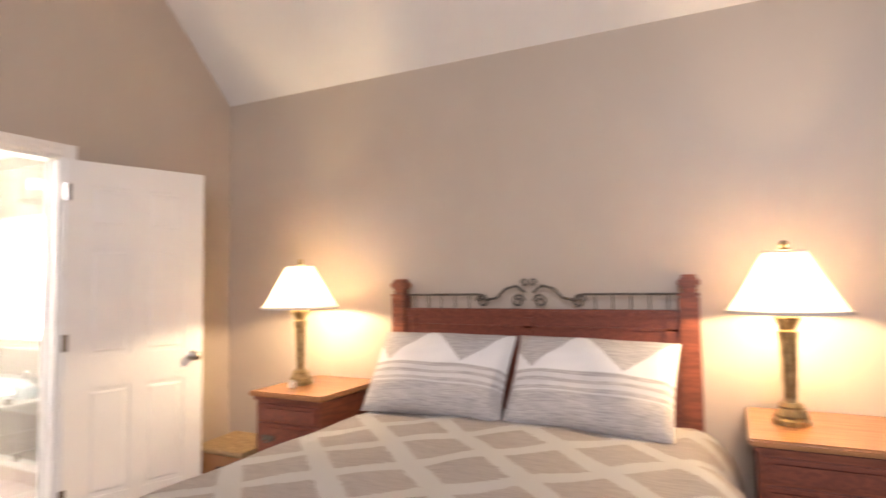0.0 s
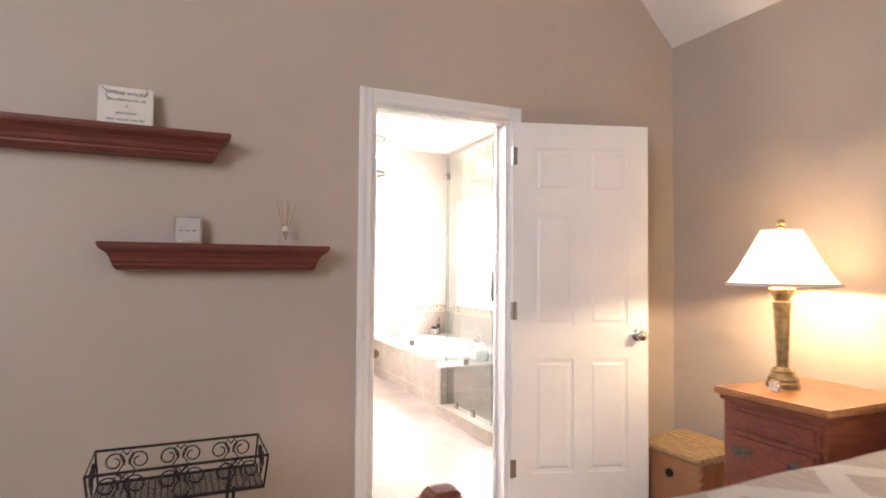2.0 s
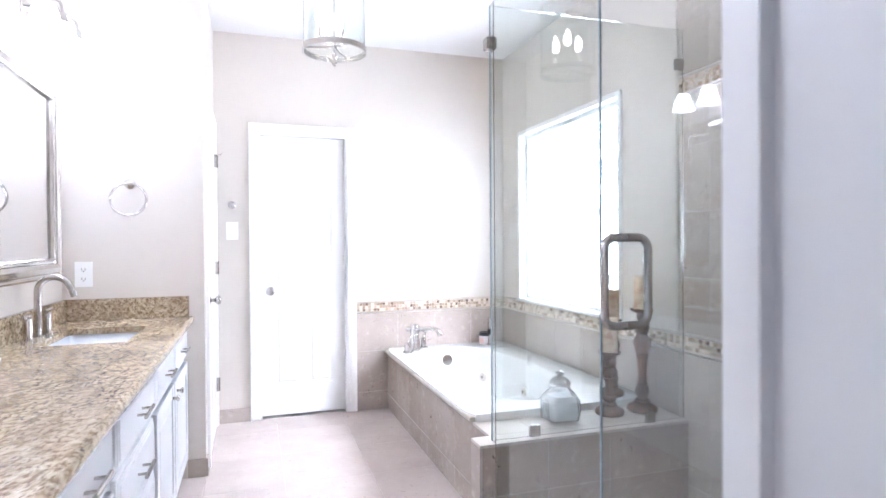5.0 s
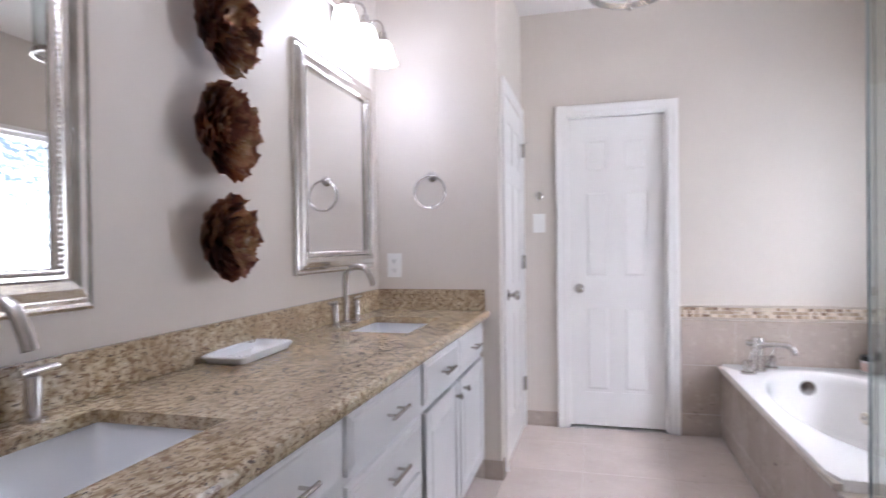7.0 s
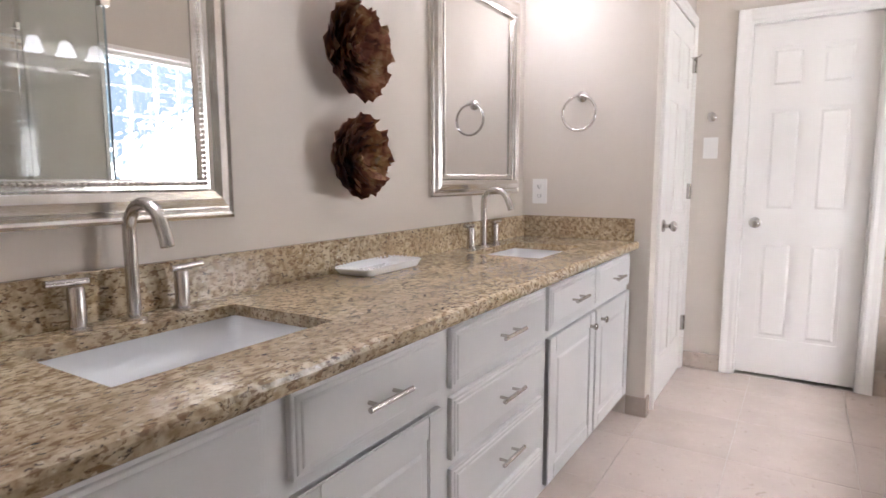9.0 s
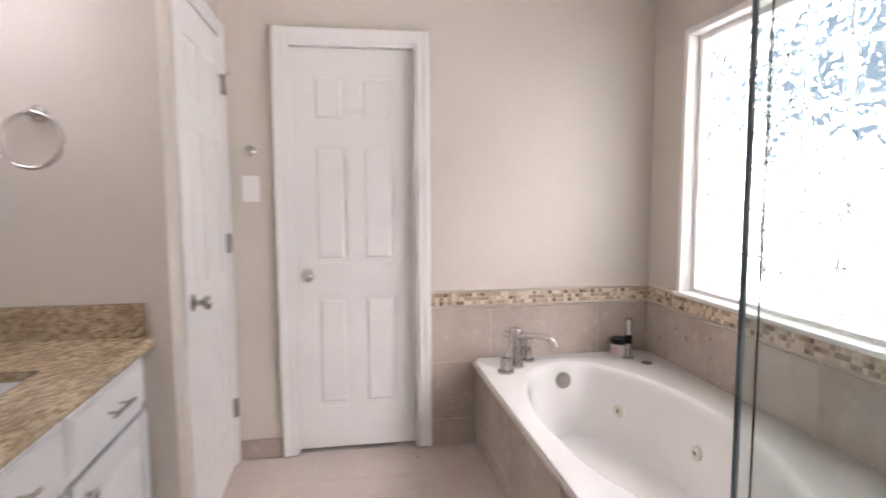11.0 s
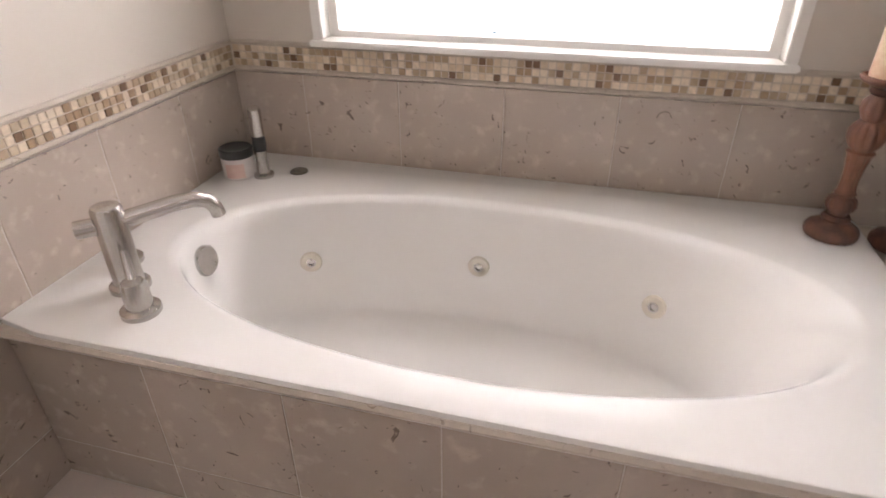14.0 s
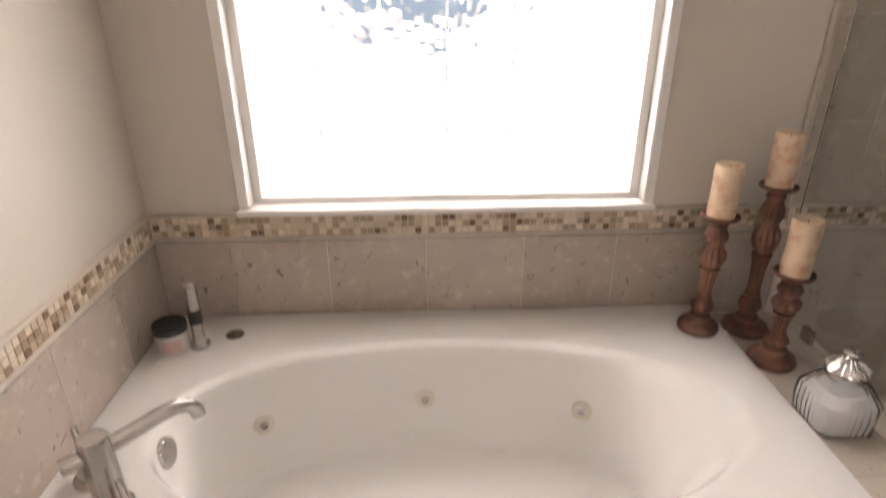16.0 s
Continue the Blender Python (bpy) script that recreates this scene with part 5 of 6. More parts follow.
# towel ring, outlet, hook, switch
tr = thing("towel_ring", (XR, 1.298, 1.572), "polished nickel towel ring on the wall", "towel ring")
part("rosette", moved(bm_lathe([(0, 0), (0.028, 0), (0.028, 0.006), (0.02, 0.014), (0.012, 0.02), (0.011, 0.05), (0, 0.052)], 22), Matrix.Rotation(radians(90), 4, "Y")), CHROME, tr, "", True)
part("ring", bm_tube([(0.045 + 0.012 * (1 - cos(a)) * 0.5, 0.083 * sin(a), -0.083 + 0.083 * cos(a)) for a in [2 * pi * i / 40 for i in range(40)]], 0.0065, 10, True), CHROME, tr, "", True)
ol = thing("wall_outlet", (XR, 1.082, 1.107), "white duplex wall outlet", "outlet")
part("cover_plate", bm_box(0.0005, 0.006, -0.04, 0.04, -0.064, 0.064, 0.002), PLATE, ol)
for z in (-0.024, 0.024):
    s = part("socket", bm_box(0.006, 0.0085, -0.017, 0.017, z - 0.017, z + 0.017, 0.002), PLATE, ol)
    part("slot", bm_join(bm_box(0.0084, 0.009, -0.009, -0.0065, z - 0.004, z + 0.008), bm_box(0.0084, 0.009, 0.0065, 0.009, z - 0.004, z + 0.008), bm_box(0.0084, 0.009, -0.003, 0.003, z - 0.012, z - 0.007)), BLACK, s)
hk = thing("robe_hook", (XF, 1.764, 1.53), "round nickel robe hook", "hook")
part("rosette", moved(bm_lathe([(0, 0), (0.027, 0), (0.027, 0.006), (0.02, 0.012), (0.009, 0.016), (0.008, 0.04), (0.013, 0.044), (0.013, 0.05), (0, 0.052)], 22), Matrix.Rotation(radians(90), 4, "Y")), NICKEL, hk, "", True)
sw = thing("light_switch", (XF, 1.765, 1.35), "white rocker light switch", "switch")
part("cover_plate", bm_box(0.0005, 0.006, -0.04, 0.04, -0.062, 0.062, 0.002), PLATE, sw)
part("rocker", bm_box(0.006, 0.009, -0.016, 0.016, -0.033, 0.033, 0.002), PLATE, sw)
hk2 = thing("door_hook", (CX0 + 0.05, YR + 0.005, 1.86), "small nickel hook on the closet door edge", "hook")
part("peg", bm_tube([(0, 0, 0), (0, 0.02, 0), (0, 0.045, 0.004), (0, 0.052, 0.018)], 0.004, 8), NICKEL, hk2, "", True)

# pendant
pd = thing("pendant_light", (-5.75, 2.257, ZC), "drum pendant of clear glass with nickel rings and lit candle bulbs", "pendant light")
part("canopy", bm_lathe([(0, -0.03), (0.03, -0.03), (0.06, -0.012), (0.062, 0.0), (0, 0.0)], 26), NICKEL, pd, "", True)
part("stem", bm_join(bm_tube([(0, 0, -0.03), (0, 0, -0.56)], 0.005, 8), *[bm_tube([(0.012 * cos(a), (0.012 * sin(a)) if i % 2 else 0, -0.08 - 0.035 * i + (0.016 * sin(a))) if not i % 2 else (0, 0.012 * cos(a), -0.08 - 0.035 * i + 0.016 * sin(a)) for a in [2 * pi * k / 12 for k in range(12)]], 0.0025, 6, True) for i in range(6)]), NICKEL, pd, "", True)
for z in (-0.30, -0.615):
    part("drum_ring", bm_lathe([(0.122, z - 0.012), (0.13, z - 0.012), (0.13, z + 0.012), (0.122, z + 0.012), (0.122, z - 0.012)], 48), NICKEL, pd, "", True)
q = part("drum_glass", bm_lathe([(0.1245, -0.603), (0.1245, -0.312), (0.1225, -0.312), (0.1225, -0.603), (0.1245, -0.603)], 48), GLASS, pd, "clear glass drum", True); q.visible_shadow = False
for k in range(3):
    a = 2 * pi * k / 3 + 0.5
    ar = part("candle_arm", bm_join(bm_tube([(0, 0, -0.56), (0.03 * cos(a), 0.03 * sin(a), -0.575), (0.06 * cos(a), 0.06 * sin(a), -0.55), (0.06 * cos(a), 0.06 * sin(a), -0.5)], 0.004, 8), bm_tube([(0, 0, -0.60), (0.125 * cos(a), 0.125 * sin(a), -0.612)], 0.004, 8), bm_tube([(0, 0, -0.30), (0.125 * cos(a), 0.125 * sin(a), -0.30)], 0.004, 8)), NICKEL, pd, "", True)
    part("bulb", bm_lathe([(0, -0.5), (0.01, -0.498), (0.017, -0.475), (0.014, -0.445), (0.004, -0.415), (0, -0.412)], 16, (0.06 * cos(a), 0.06 * sin(a), 0)), PEND_GLOW, ar, "lit candle bulb", True)
part("finial", bm_lathe([(0, -0.69), (0.01, -0.68), (0.012, -0.67), (0.005, -0.655), (0.014, -0.64), (0.006, -0.62), (0.006, -0.56), (0, -0.555)], 16), NICKEL, pd, "", True)
for o in pd.children:
    if not o.name.startswith(("canopy", "stem")):
        o.scale = (1.1, 1.1, 1)
vt = thing("ceiling_vent", (-6.22, 2.94, ZC), "white slatted ceiling vent", "vent")
part("frame", bm_join(bm_box(-0.15, 0.15, -0.08, -0.06, -0.012, 0), bm_box(-0.15, 0.15, 0.06, 0.08, -0.012, 0), bm_box(-0.15, -0.13, -0.06, 0.06, -0.012, 0), bm_box(0.13, 0.15, -0.06, 0.06, -0.012, 0)), TRIM, vt)
for i in range(7):
    part("slat", bm_box(-0.13, 0.13, -0.055 + i * 0.017, -0.047 + i * 0.017, -0.01, 0), TRIM, vt)

# ---- bed ----
bed = thing("bed", (-1.13, 2.3, 0), "red cherry bed with scrolled iron headboard rail", "bed")
def bed_post(x, y, h, w):
    return bm_join(bm_box(x - w, x + w, y - w, y + w, 0, h - 0.10, 0.006), bm_box(x - w * 1.08, x + w * 1.08, y - w * 1.08, y + w * 1.08, h - 0.10, h - 0.085, 0.004),
                   bm_box(x - w * 0.9, x + w * 0.9, y - w * 0.9, y + w * 0.9, h - 0.085, h - 0.06, 0.01), bm_box(x - w * 1.12, x + w * 1.12, y - w * 1.12, y + w * 1.12, h - 0.06, h - 0.012, 0.012), bm_box(x - w * 0.8, x + w * 0.8, y - w * 0.8, y + w * 0.8, h - 0.012, h, 0.008))
for x in (-0.77, 0.77):
    part("head_post", bed_post(x, 1.03, 1.37, 0.043), CHERRY, bed)
    part("foot_post", bed_post(x, -1.085, 0.80, 0.041), CHERRY, bed)
hbp = part("headboard", bm_join(bm_box(-0.727, 0.727, 1.01, 1.045, 0.35, 1.19, 0.003), bm_box(-0.727, 0.727, 0.995, 1.06, 1.165, 1.205, 0.008), bm_box(-0.727, 0.727, 1.0, 1.05, 1.105, 1.12, 0.003), bm_box(-0.727, -0.66, 1.0, 1.05, 0.4, 1.165, 0.003), bm_box(0.66, 0.727, 1.0, 1.05, 0.4, 1.165, 0.003), bm_box(-0.03, 0.03, 1.0, 1.05, 0.4, 1.165, 0.003)), CHERRY_X, bed, "panelled cherry headboard")
def scroll(cx, cz, r, turns, flip, y=1.03):
    out = []
    for i in range(26):
        a = i / 25 * turns * 2 * pi; k = r * (1 - 0.72 * i / 25)
        out.append((cx + flip * k * cos(a), y, cz + k * sin(a)))
    return out
rail = [bm_tube([(-0.73, 1.03, 1.28), (-0.28, 1.03, 1.28)], 0.006, 8), bm_tube([(0.28, 1.03, 1.28), (0.73, 1.03, 1.28)], 0.006, 8)]
for s in (-1, 1):
    rail += [bm_tube([(s * 0.28, 1.03, 1.28), (s * 0.24, 1.03, 1.25), (s * 0.18, 1.03, 1.262), (s * 0.13, 1.03, 1.31), (s * 0.07, 1.03, 1.325), (s * 0.02, 1.03, 1.29)], 0.007, 8),
             bm_tube(scroll(s * 0.26, 1.245, 0.036, 1.4, s), 0.006, 8), bm_tube(scroll(s * 0.06, 1.245, 0.036, 1.4, -s), 0.006, 8), bm_tube(scroll(s * 0.022, 1.34, 0.022, 1.2, s), 0.005, 8)]
    for k in range(5):
        rail.append(bm_tube([(s * (0.34 + 0.085 * k), 1.03, 1.205), (s * (0.34 + 0.085 * k), 1.03, 1.28)], 0.0035, 6))
part("iron_scrollwork", bm_join(*rail), PEWTER, hbp, "scrolled grey iron rail", True)
part("footboard", bm_join(bm_box(-0.727, 0.727, -1.07, -1.04, 0.25, 0.56, 0.004), bm_box(-0.727, 0.727, -1.085, -1.025, 0.55, 0.59, 0.008)), CHERRY_X, bed)
for x in (-0.77, 0.75):
    part("side_rail", bm_box(x, x + 0.025, -1.01, 0.985, 0.22, 0.42, 0.004), CHERRY_X, bed)
part("mattress", bm_box(-0.735, 0.735, -1.0, 0.98, 0.26, 0.655, 0.05, 3), CLOTH, bed, "pale mattress and box spring", True)

# coverlet draped over mattress
cov = thing("coverlet", (-1.13, 2.3, 0), "grey and white ikat lozenge coverlet on the bed", "bedspread")
random.seed(11)
bm = bmesh.new(); NU, NV = 64, 60; g = []
for j in range(NV + 1):
    y = -1.0 + 1.92 * j / NV; row = []
    for i in range(NU + 1):
        s = -1.16 + 2.50 * i / NU; a = abs(s); sg = 1 if s > 0 else -1; half, r = (0.80, 0.07) if s < 0 else (0.96 + 0.07 * min(1, max(0, (0.5 - y) / 0.15)), 0.22)
        flat = half - r
        if a < flat:
            x, z = s, 0.69
        elif a < flat + r * pi / 2:
            t = (a - flat) / r; x, z = sg * (flat + r * sin(t)), 0.69 - r + r * cos(t)
        else:
            d = a - flat - r * pi / 2; x, z = sg * (half + 0.10 * d + 0.018 * d / 0.3 * sin(y * 13 + sg)), 0.69 - r - d
        edge = max(0, (-0.84 - y)) / 0.17
        z -= 0.09 * edge * edge
        z += 0.006 * sin(x * 9 + y * 5) * cos(y * 7 - x * 3) + 0.003 * sin(x * 23 + 2 * y) + (0.02 * (1 - min(1, a / 0.7) ** 2))
        row.append(bm.verts.new((x, y, z)))
    g.append(row)
for j in range(NV):
    for i in range(NU):
        bm.faces.new((g[j][i], g[j][i + 1], g[j + 1][i + 1], g[j + 1][i]))
bmesh.ops.solidify(bm, geom=bm.faces[:], thickness=-0.012)
part("cover", bm, QUILT, cov, "", True)

def pillow(x, y, z, w, h, d, tilt, rz, rz2, label):
    p = new("pillow"); p.matrix_world = Matrix.Translation((x, y, z)) @ Euler((radians(tilt), 0, 0)).to_matrix().to_4x4() @ Matrix.Rotation(radians(rz2), 4, "Z")
    tagged(p, label, "pillow", "pillows against the headboard")
    bm = bmesh.new(); N = 26
    for side in (1, -1):
        gg = []
        for j in range(N + 1):
            row = []
            for i in range(N + 1):
                u, v = 2 * i / N - 1, 2 * j / N - 1
                t = max(0, (1 - abs(u) ** 3.2) * (1 - abs(v) ** 3.2)) ** 0.5
                pin = 1 - 0.05 * (1 - abs(u)) * 0 - 0.035 * (abs(v) < 1) * (1 - v * v) * abs(u) ** 4
                pin2 = 1 - 0.05 * (1 - u * u) * abs(v) ** 4
                wr = 0.006 * sin(7 * u + 3 * v + x) * t + 0.004 * sin(15 * v - 4 * u) * t
                row.append(bm.verts.new((u * w / 2 * pin, v * h / 2 * pin2, side * (d / 2 * t + 0.004) + wr)))
            gg.append(row)
        for j in range(N):
            for i in range(N):
                f = (gg[j][i], gg[j][i + 1], gg[j + 1][i + 1], gg[j + 1][i])
                bm.faces.new(f if side > 0 else f[::-1])
    bmesh.ops.remove_doubles(bm, verts=bm.verts[:], dist=0.0085)
    part("sham", bm, SHAM, p, "", True)
    return p


pillow(-1.545, 3.085, 0.885, 0.77, 0.47, 0.17, 55, 0, 0, "grey and white ikat sham pillow leaning on the headboard")
pillow(-0.775, 3.085, 0.88, 0.75, 0.47, 0.17, 55, 0, -1.5, "grey and white ikat sham pillow leaning on the headboard")

# ---- nightstands ----
def nightstand(x0, x1, y0, top, label):
    n_ = thing("nightstand", ((x0 + x1) / 2, (y0 + YH - 0.02) / 2, 0), label, "nightstand", "nightstands beside the bed")
    hx5, hy = (x1 - x0) / 2, (YH - 0.02 - y0) / 2
    part("carcass", bm_join(bm_box(-hx5 + 0.03, hx5 - 0.03, -hy + 0.035, hy, 0.06, top - 0.03, 0.003), bm_box(-hx5 + 0.02, hx5 - 0.02, -hy + 0.025, hy, 0, 0.08, 0.004), bm_box(-hx5 + 0.018, hx5 - 0.018, -hy + 0.018, hy, top - 0.05, top - 0.028, 0.006)), CHERRY, n_)
    part("top", bm_box(-hx5, hx5, -hy, hy, top - 0.028, top, 0.008), NS_TOP, n_, "honey-coloured polished top")
    zt = top - 0.06; hts = (0.10, 0.19, 0.19)
    for h in hts:
        d = part("drawer", bm_join(bm_box(-hx5 + 0.05, hx5 - 0.05, -hy + 0.022, -hy + 0.04, zt - h + 0.008, zt - 0.006, 0.004), bm_box(-hx5 + 0.065, hx5 - 0.065, -hy + 0.016, -hy + 0.024, zt - h + 0.024, zt - 0.022, 0.004)), CHERRY_X, n_)
        if h > 0.12:
            for sx in (-0.12, 0.12):
                zz = zt - h / 2 + 0.012
                part("drawer_pull", bm_join(bm_tube([(sx - 0.035, -hy + 0.018, zz), (sx - 0.03, -hy + 0.0, zz - 0.008), (sx, -hy - 0.004, zz - 0.02), (sx + 0.03, -hy, zz - 0.008), (sx + 0.035, -hy + 0.018, zz)], 0.004, 8), bm_box(sx - 0.045, sx + 0.045, -hy + 0.014, -hy + 0.017, zz - 0.012, zz + 0.014, 0.001)), PEWTER, d, "dark antiqued drawer pull")
        zt -= h
    return n_


NT = 0.775
nightstand(-2.56, -2.06, 2.80, NT, "red cherry nightstand with dark pulls by the bed")
nightstand(-0.15, 0.62, 2.80, NT, "red cherry nightstand with a honey-coloured top")

# ---- table lamps ----
def table_lamp(x, y, zb, zf, label):
    l_ = thing("table_lamp", (x, y, zb), label, "table lamp", "bedside lamps")
    H = zf - zb
    z1 = H - 0.288                     # underside of the shade
    part("foot", bm_join(bm_lathe([(0, 0), (0.066, 0), (0.066, 0.018), (0.058, 0.026), (0.06, 0.036), (0.05, 0.05), (0.044, 0.062), (0.046, 0.07), (0.034, 0.085), (0, 0.085)], 8)), BRASSY, l_)
    part("column", bm_lathe([(0, 0.08), (0.026, 0.08), (0.023, 0.10), (0.027, 0.16), (0.033, z1 - 0.12), (0.038, z1 - 0.075), (0.03, z1 - 0.068), (0.033, z1 - 0.06), (0.046, z1 - 0.035), (0.05, z1 - 0.02), (0.046, z1 - 0.01), (0, z1 - 0.01)], 12), BRASSY, l_, "tapered antique-gold column")
    bm = bmesh.new(); rs = []
    for k in range(9):
        t = k / 8; rad = 0.218 + (0.078 - 0.218) * (t ** 0.85); z = z1 + 0.238 * t
        rs.append([bm.verts.new((rad * cos(2 * pi * i / 48) * (1 + 0.012 * cos(8 * 2 * pi * i / 48)), rad * sin(2 * pi * i / 48) * (1 + 0.012 * cos(8 * 2 * pi * i / 48)), z)) for i in range(48)])
    for a, b in zip(rs, rs[1:]):
        for i in range(48):
            bm.faces.new((a[i], a[(i + 1) % 48], b[(i + 1) % 48], b[i]))
    sh = part("shade", bm, SHADE, l_, "lit cream bell shade", True)
    part("shade_trim", bm_lathe([(0.2185, z1 - 0.004), (0.222, z1 - 0.003), (0.222, z1 + 0.008), (0.2165, z1 + 0.01), (0.2185, z1 - 0.004)], 48), CLOTH, sh, "cream corded edge", True)
    part("shade_trim", bm_lathe([(0.078, z1 + 0.233), (0.082, z1 + 0.233), (0.081, z1 + 0.241), (0.077, z1 + 0.241), (0.078, z1 + 0.233)], 48), CLOTH, sh, "cream corded edge", True)
    part("harp", bm_join(bm_tube([(0.0, 0, z1 - 0.01), (0.04, 0, z1 + 0.05), (0.05, 0, z1 + 0.15), (0.03, 0, z1 + 0.22), (0, 0, z1 + 0.238)], 0.003, 6), bm_tube([(-0.078, 0, z1 + 0.235), (0.078, 0, z1 + 0.235)], 0.0025, 6), bm_tube([(0, -0.078, z1 + 0.235), (0, 0.078, z1 + 0.235)], 0.0025, 6)), BRASSY, l_)
    part("finial", bm_lathe([(0, z1 + 0.233), (0.008, z1 + 0.238), (0.018, z1 + 0.249), (0.01, z1 + 0.257), (0.016, z1 + 0.268), (0.013, z1 + 0.28), (0, z1 + 0.288)], 16), BRASSY, l_, "turned finial", True)
    bulb("bedside_bulb", (x, y, zb + z1 + 0.05), LAMP_W, (1.0, 0.79, 0.49), 0.025)


table_lamp(-2.425, 3.07, NT, 1.50, "lit bedside lamp, antique-gold column and cream shade")
table_lamp(0.01, 3.10, NT, 1.50, "lit bedside lamp with cream bell shade on nightstand")
cd = thing("alarm_clock", (-2.36, 2.93, NT), "small silver clock by the lamp foot", "clock", rz=-20)
part("case", bm_box(-0.03, 0.03, -0.012, 0.012, 0, 0.05, 0.008, 3), CHROME, cd, "", True)
part("dial", bm_box(-0.022, 0.022, -0.0135, -0.0118, 0.01, 0.042, 0.0005), PAPER, cd, "pale clock dial")

# basket box beside the nightstand
bk = thing("wicker_box", (-2.99, 3.16, 0), "honey wicker box with a ribbed lid on the floor", "box", rz=0)
part("body", bm_box(-0.19, 0.19, -0.16, 0.16, 0, 0.33, 0.006), NS_TOP, bk)
part("lacing", bm_join(*[bm_tube([(sx * 0.19, -0.166, 0.03 + 0.04 * k), (sx * 0.196, -0.15, 0.05 + 0.04 * k)], 0.006, 6) for sx in (-1, 1) for k in range(7)]), WICKER, bk, "straw corner lacing")
for k in range(9):
    part("lid_rib", bm_tube([(-0.20, -0.155 + 0.038 * k, 0.345 + 0.002 * k), (0.20, -0.155 + 0.038 * k, 0.345 + 0.002 * k)], 0.02, 10), WICKER, bk, "", True)
part("lock", moved(bm_lathe([(0, 0), (0.022, 0), (0.02, 0.01), (0, 0.012)], 14), Matrix.Translation((0, -0.161, 0.24)) @ Matrix.Rotation(radians(90), 4, "X")), IRON, bk, "dark round clasp")

# ---- wall shelves ----
def shelf(y0, y1, zt, label):
    s = thing("wall_shelf", (XD, (y0 + y1) / 2, zt), label, "shelf", "crown-moulded wall shelves")
    hy, D = (y1 - y0) / 2, 0.13
    part("shelf_top", bm_box(0.001, D, -hy, hy, -0.016, 0, 0.003), CHERRY_Y, s)
    prof = [(0.016, 0.004), (0.024, 0.006), (0.03, 0.016), (0.04, 0.030), (0.056, 0.04), (0.072, 0.044), (0.08, 0.05), (0.088, 0.05), (0.104, 0.062)]
    bm = bmesh.new(); rs = []
    for dz, i in prof:
        x = D - i
        rs.append([bm.verts.new(q) for q in ((0.001, -hy + i, -dz), (x, -hy + i, -dz), (x, hy - i, -dz), (0.001, hy - i, -dz))])
    for a, b in zip(rs, rs[1:]):
        for i in range(4):
            bm.faces.new((a[i], a[(i + 1) % 4], b[(i + 1) % 4], b[i]))
    bm.faces.new(rs[-1]); bmesh.ops.recalc_face_normals(bm, faces=bm.faces[:])
    part("crown_moulding", bm, CHERRY_Y, s)
    return s


shelf(-0.02, 0.88, 1.805, "upper red cherry crown-moulded wall shelf")
shelf(0.418, 1.29, 1.361, "lower red cherry crown-moulded wall shelf")


def words(parent, text, size, m, mat):
    c = bpy.data.curves.new("lettering", "FONT"); c.body, c.size, c.align_x, c.align_y = text, size, "CENTER", "CENTER"; c.extrude = 0.0004; c.shear = 0.25
    t = bpy.data.objects.new("lettering_tmp", c); scene.collection.objects.link(t)
    me = bpy.data.meshes.new_from_object(t.evaluated_get(bpy.context.evaluated_depsgraph_get())); bpy.data.objects.remove(t)
    me.materials.append(mat); o = new("lettering", me); o.parent = parent; o.matrix_local = m
    return o


pq = thing("message_plaque", (XD + 0.068, 0.50, 1.806), "cream stone plaque with grey script lettering on shelf", "plaque")
face = Matrix.Rotation(radians(-10), 4, "Y")
part("slab", moved(bm_box(-0.009, 0.009, -0.095, 0.095, 0.002, 0.158, 0.003), face), PAPER, pq)
for k, line in enumerate(("What would", "you attempt to do", "if", "you knew", "you would not fail")):
    words(pq, line, 0.026 if k == 0 else 0.018, face @ pose(0.0095, 0, 0.132 - 0.027 * k, 90, 0, 90), INK)
part("flourish", moved(bm_join(bm_tube([(0.0096, -0.085, 0.15), (0.0096, -0.065, 0.135), (0.0096, -0.07, 0.118), (0.0096, -0.055, 0.105)], 0.0012, 5), bm_tube([(0.0096, 0.062, 0.125), (0.0096, 0.075, 0.14), (0.0096, 0.07, 0.15)], 0.0018, 5)), face), INK, pq)
pf = thing("small_frame", (XD + 0.06, 0.728, 1.362), "small silver picture frame with pale print on shelf", "picture frame")
part("frame", moved(bm_join(bm_box(-0.006, 0.006, -0.053, -0.044, 0, 0.115, 0.001), bm_box(-0.006, 0.006, 0.044, 0.053, 0, 0.115, 0.001), bm_box(-0.006, 0.006, -0.044, 0.044, 0, 0.009, 0.001), bm_box(-0.006, 0.006, -0.044, 0.044, 0.106, 0.115, 0.001)), face), SILVER, pf)
PRINT = mk("pale_grey_print", (0.50, 0.46, 0.41), (0.56, 0.52, 0.47), 20, 0.5)
pr = part("print", moved(bm_box(-0.004, 0.002, -0.044, 0.044, 0.009, 0.106), face), PRINT, pf, "pale grey print")
part("print_marks", moved(bm_join(*[bm_box(0.002, 0.003, y - 0.006, y + 0.006, 0.05, 0.054) for y in (-0.024, 0, 0.024)]), face), INK, pr, "three short grey bars")
df = thing("reed_diffuser", (XD + 0.065, 1.11, 1.362), "clear glass reed diffuser with thin sticks on shelf", "diffuser")
q = part("bottle", bm_lathe([(0, 0), (0.024, 0), (0.026, 0.004), (0.026, 0.04), (0.022, 0.048), (0.011, 0.052), (0.011, 0.066), (0, 0.066)], 24), JAR_GLASS, df, "", True); q.visible_shadow = False
part("stopper", bm_lathe([(0, 0.062), (0.0135, 0.062), (0.0135, 0.082), (0, 0.082)], 18), PAPER, df, "pale wooden stopper", True)
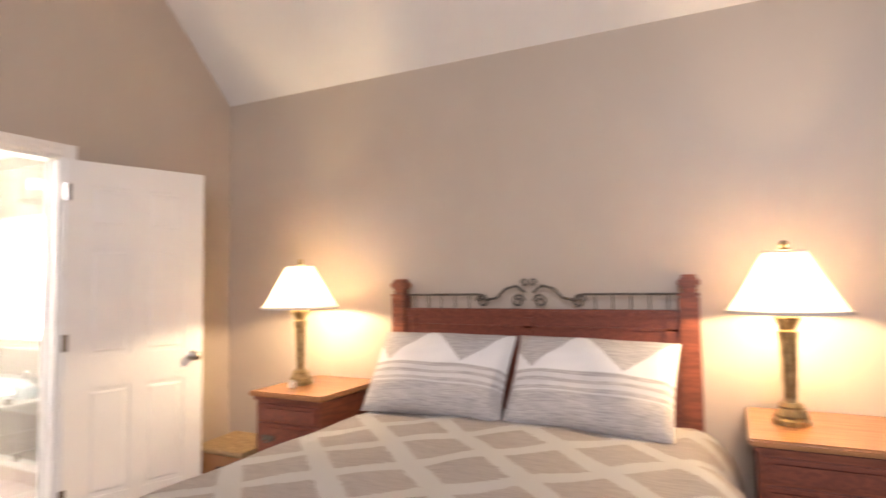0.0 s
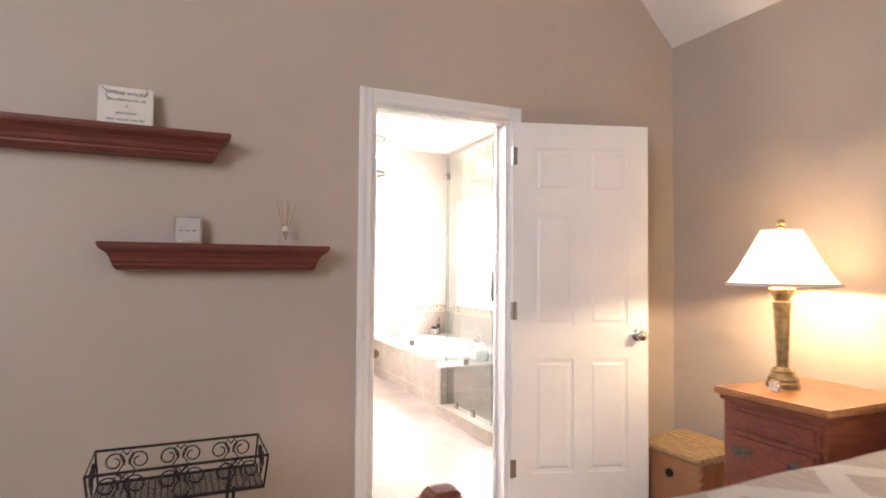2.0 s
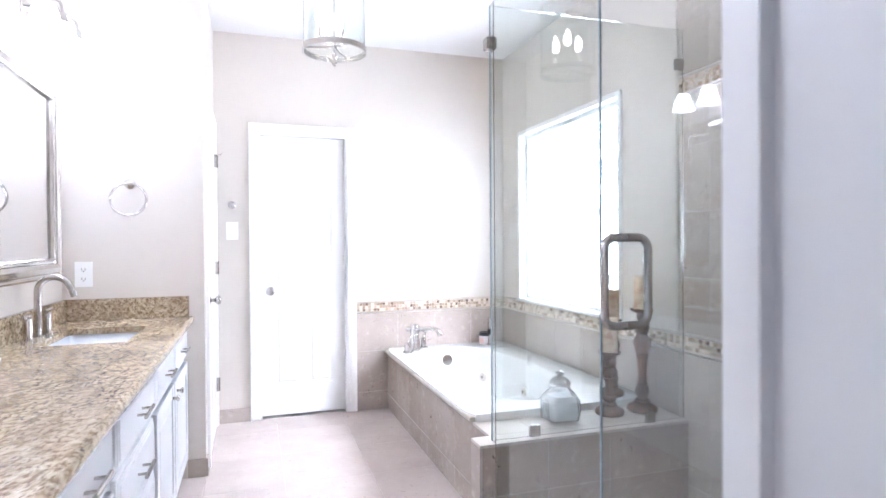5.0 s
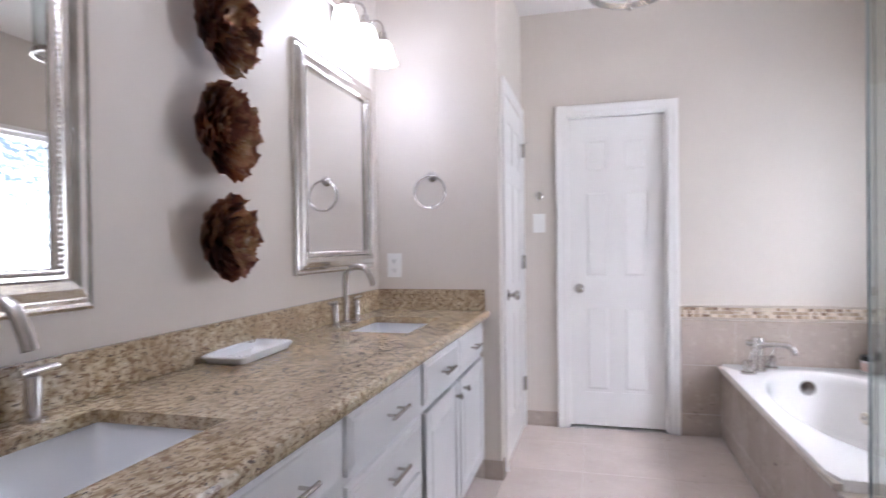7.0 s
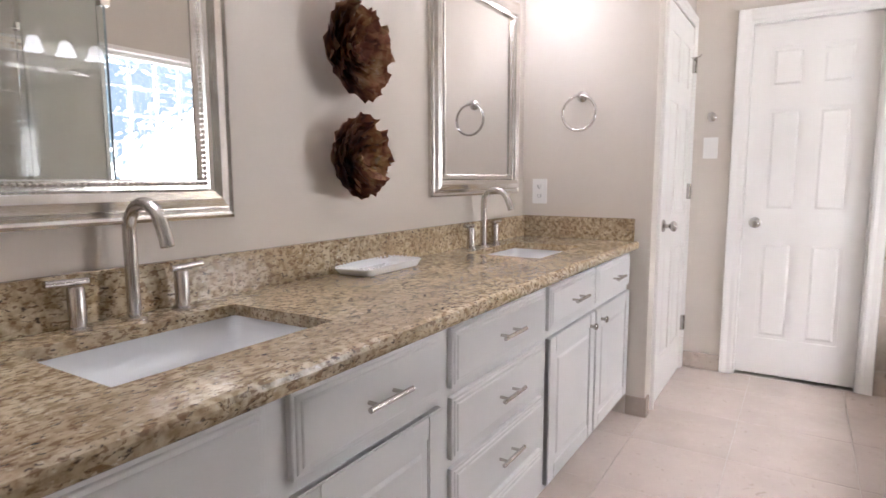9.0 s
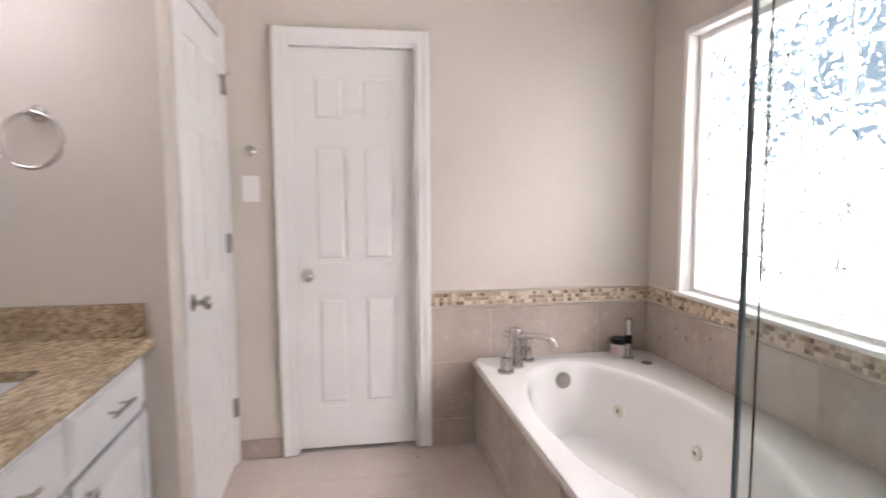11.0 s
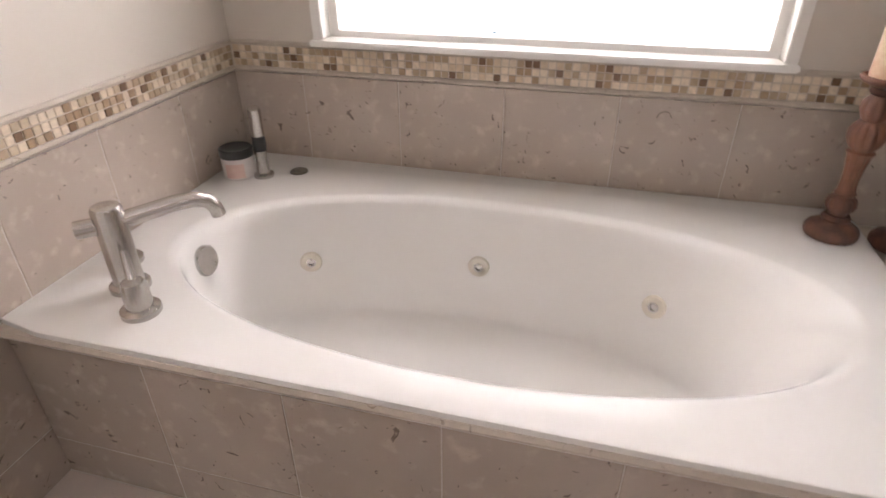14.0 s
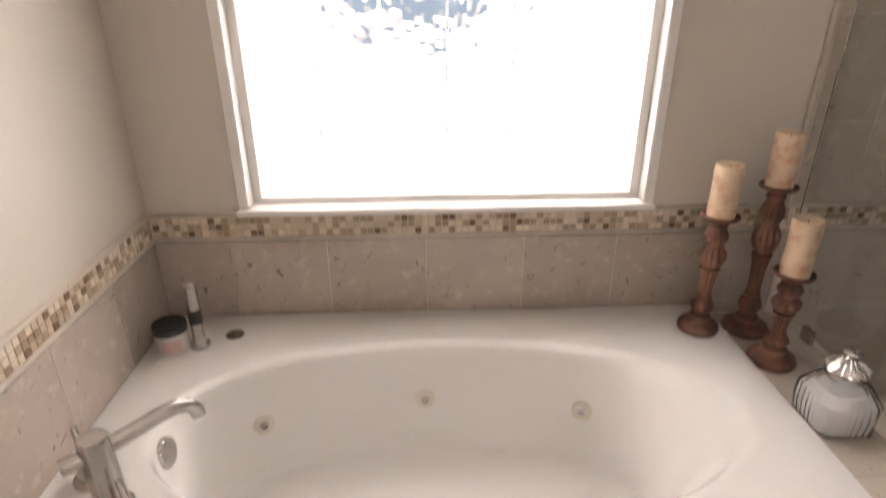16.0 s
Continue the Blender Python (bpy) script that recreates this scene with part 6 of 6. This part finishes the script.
for dx, dy in ((0.01, 0.03), (-0.012, 0.014), (0.006, -0.028), (-0.008, -0.012), (0.014, 0.004)):
    part("reed", bm_tube([(0, 0, 0.02), (dx * 1.4, dy * 1.4, 0.19)], 0.0013, 5), WICKER, df)

# ---- iron plant stand ----
rk = thing("iron_plant_stand", (-3.02, 0.72, 0), "black wrought-iron plant stand with scrolled gallery", "plant stand")
W2, D2, Zb, Zt2 = 0.265, 0.125, 0.50, 0.612
part("top_rim", bm_tube([(-D2 - 0.012, -W2 - 0.012, Zt2), (D2 + 0.012, -W2 - 0.012, Zt2), (D2 + 0.012, W2 + 0.012, Zt2), (-D2 - 0.012, W2 + 0.012, Zt2)], 0.005, 8, True), IRON, rk)
part("bottom_rim", bm_tube([(-D2, -W2, Zb), (D2, -W2, Zb), (D2, W2, Zb), (-D2, W2, Zb)], 0.005, 8, True), IRON, rk)
part("mesh_tray", bm_join(*[bm_tube([(-D2, -W2 + 2 * W2 * k / 26, Zb), (D2, -W2 + 2 * W2 * k / 26, Zb)], 0.0022, 5) for k in range(27)], *[bm_tube([(-D2 + 2 * D2 * k / 12, -W2, Zb), (-D2 + 2 * D2 * k / 12, W2, Zb)], 0.0022, 5) for k in range(13)]), IRON, rk, "black wire mesh tray")
def vine(along, fixed, sgn):
    out = []
    L = W2 if along == "y" else D2
    k = max(1, int(round(2 * L / 0.18)))
    for i in range(k):
        c0 = -L + (i + 0.5) * 2 * L / k
        for s in (-1, 1):
            pts = []
            for q in range(22):
                a = q / 21 * 2.5 * pi; rr = 0.034 * (1 - 0.62 * q / 21)
                pts.append((c0 + s * (0.040 - rr * cos(a)), (Zb + Zt2) / 2 + 0.012 + rr * sin(a)))
            out.append(pts); out.append([(c0, Zb), (c0 + s * 0.03, Zb + 0.03), (c0 + s * 0.006, (Zb + Zt2) / 2 + 0.01)])
            out.append([(c0 + s * 0.006, (Zb + Zt2) / 2), (c0 + s * 0.022, Zt2 - 0.02), (c0 + s * 0.012, Zt2 - 0.006), (c0, Zt2 - 0.022)])
    return [bm_tube([(fixed, u, v) if along == "y" else (u, fixed, v) for u, v in pts], 0.0028, 6) for pts in out]
for sgn in (-1, 1):
    for b in vine("y", sgn * (D2 + 0.006), sgn) + vine("x", sgn * (W2 + 0.006), sgn):
        part("iron_scroll", b, IRON, rk, "", True)
for sx in (-1, 1):
    for sy in (-1, 1):
        part("corner_bar", bm_tube([(sx * D2, sy * W2, Zb), (sx * (D2 + 0.012), sy * (W2 + 0.012), Zt2)], 0.004, 6), IRON, rk)
        part("leg", bm_tube([(sx * 0.09, sy * 0.17, Zb), (sx * 0.09, sy * 0.16, 0.38), (sx * 0.095, sy * 0.165, 0.2), (sx * 0.12, sy * 0.2, 0.0)], 0.006, 8), IRON, rk)
for sx in (-1, 1):
    part("stretcher", bm_tube([(sx * 0.09, -0.165, 0.36), (sx * 0.09, 0.165, 0.36)], 0.004, 6), IRON, rk)

# ---- bathroom floor tiles ----
flo = bpy.data.objects["floor_bathroom"]
tiles(flo, "z", -0.006, 1, span(XF, XB + 0.12, 0.457, 0.30), span(YR, 2.865, 0.457, 0.40), FLOOR_STONE, 0.008, "floor_tile")
tiles(flo, "z", -0.006, 1, span(XR, XB + 0.12, 0.457, 0.2655 - 0.0), [YV, 1.2, YR], FLOOR_STONE, 0.008, "floor_tile")
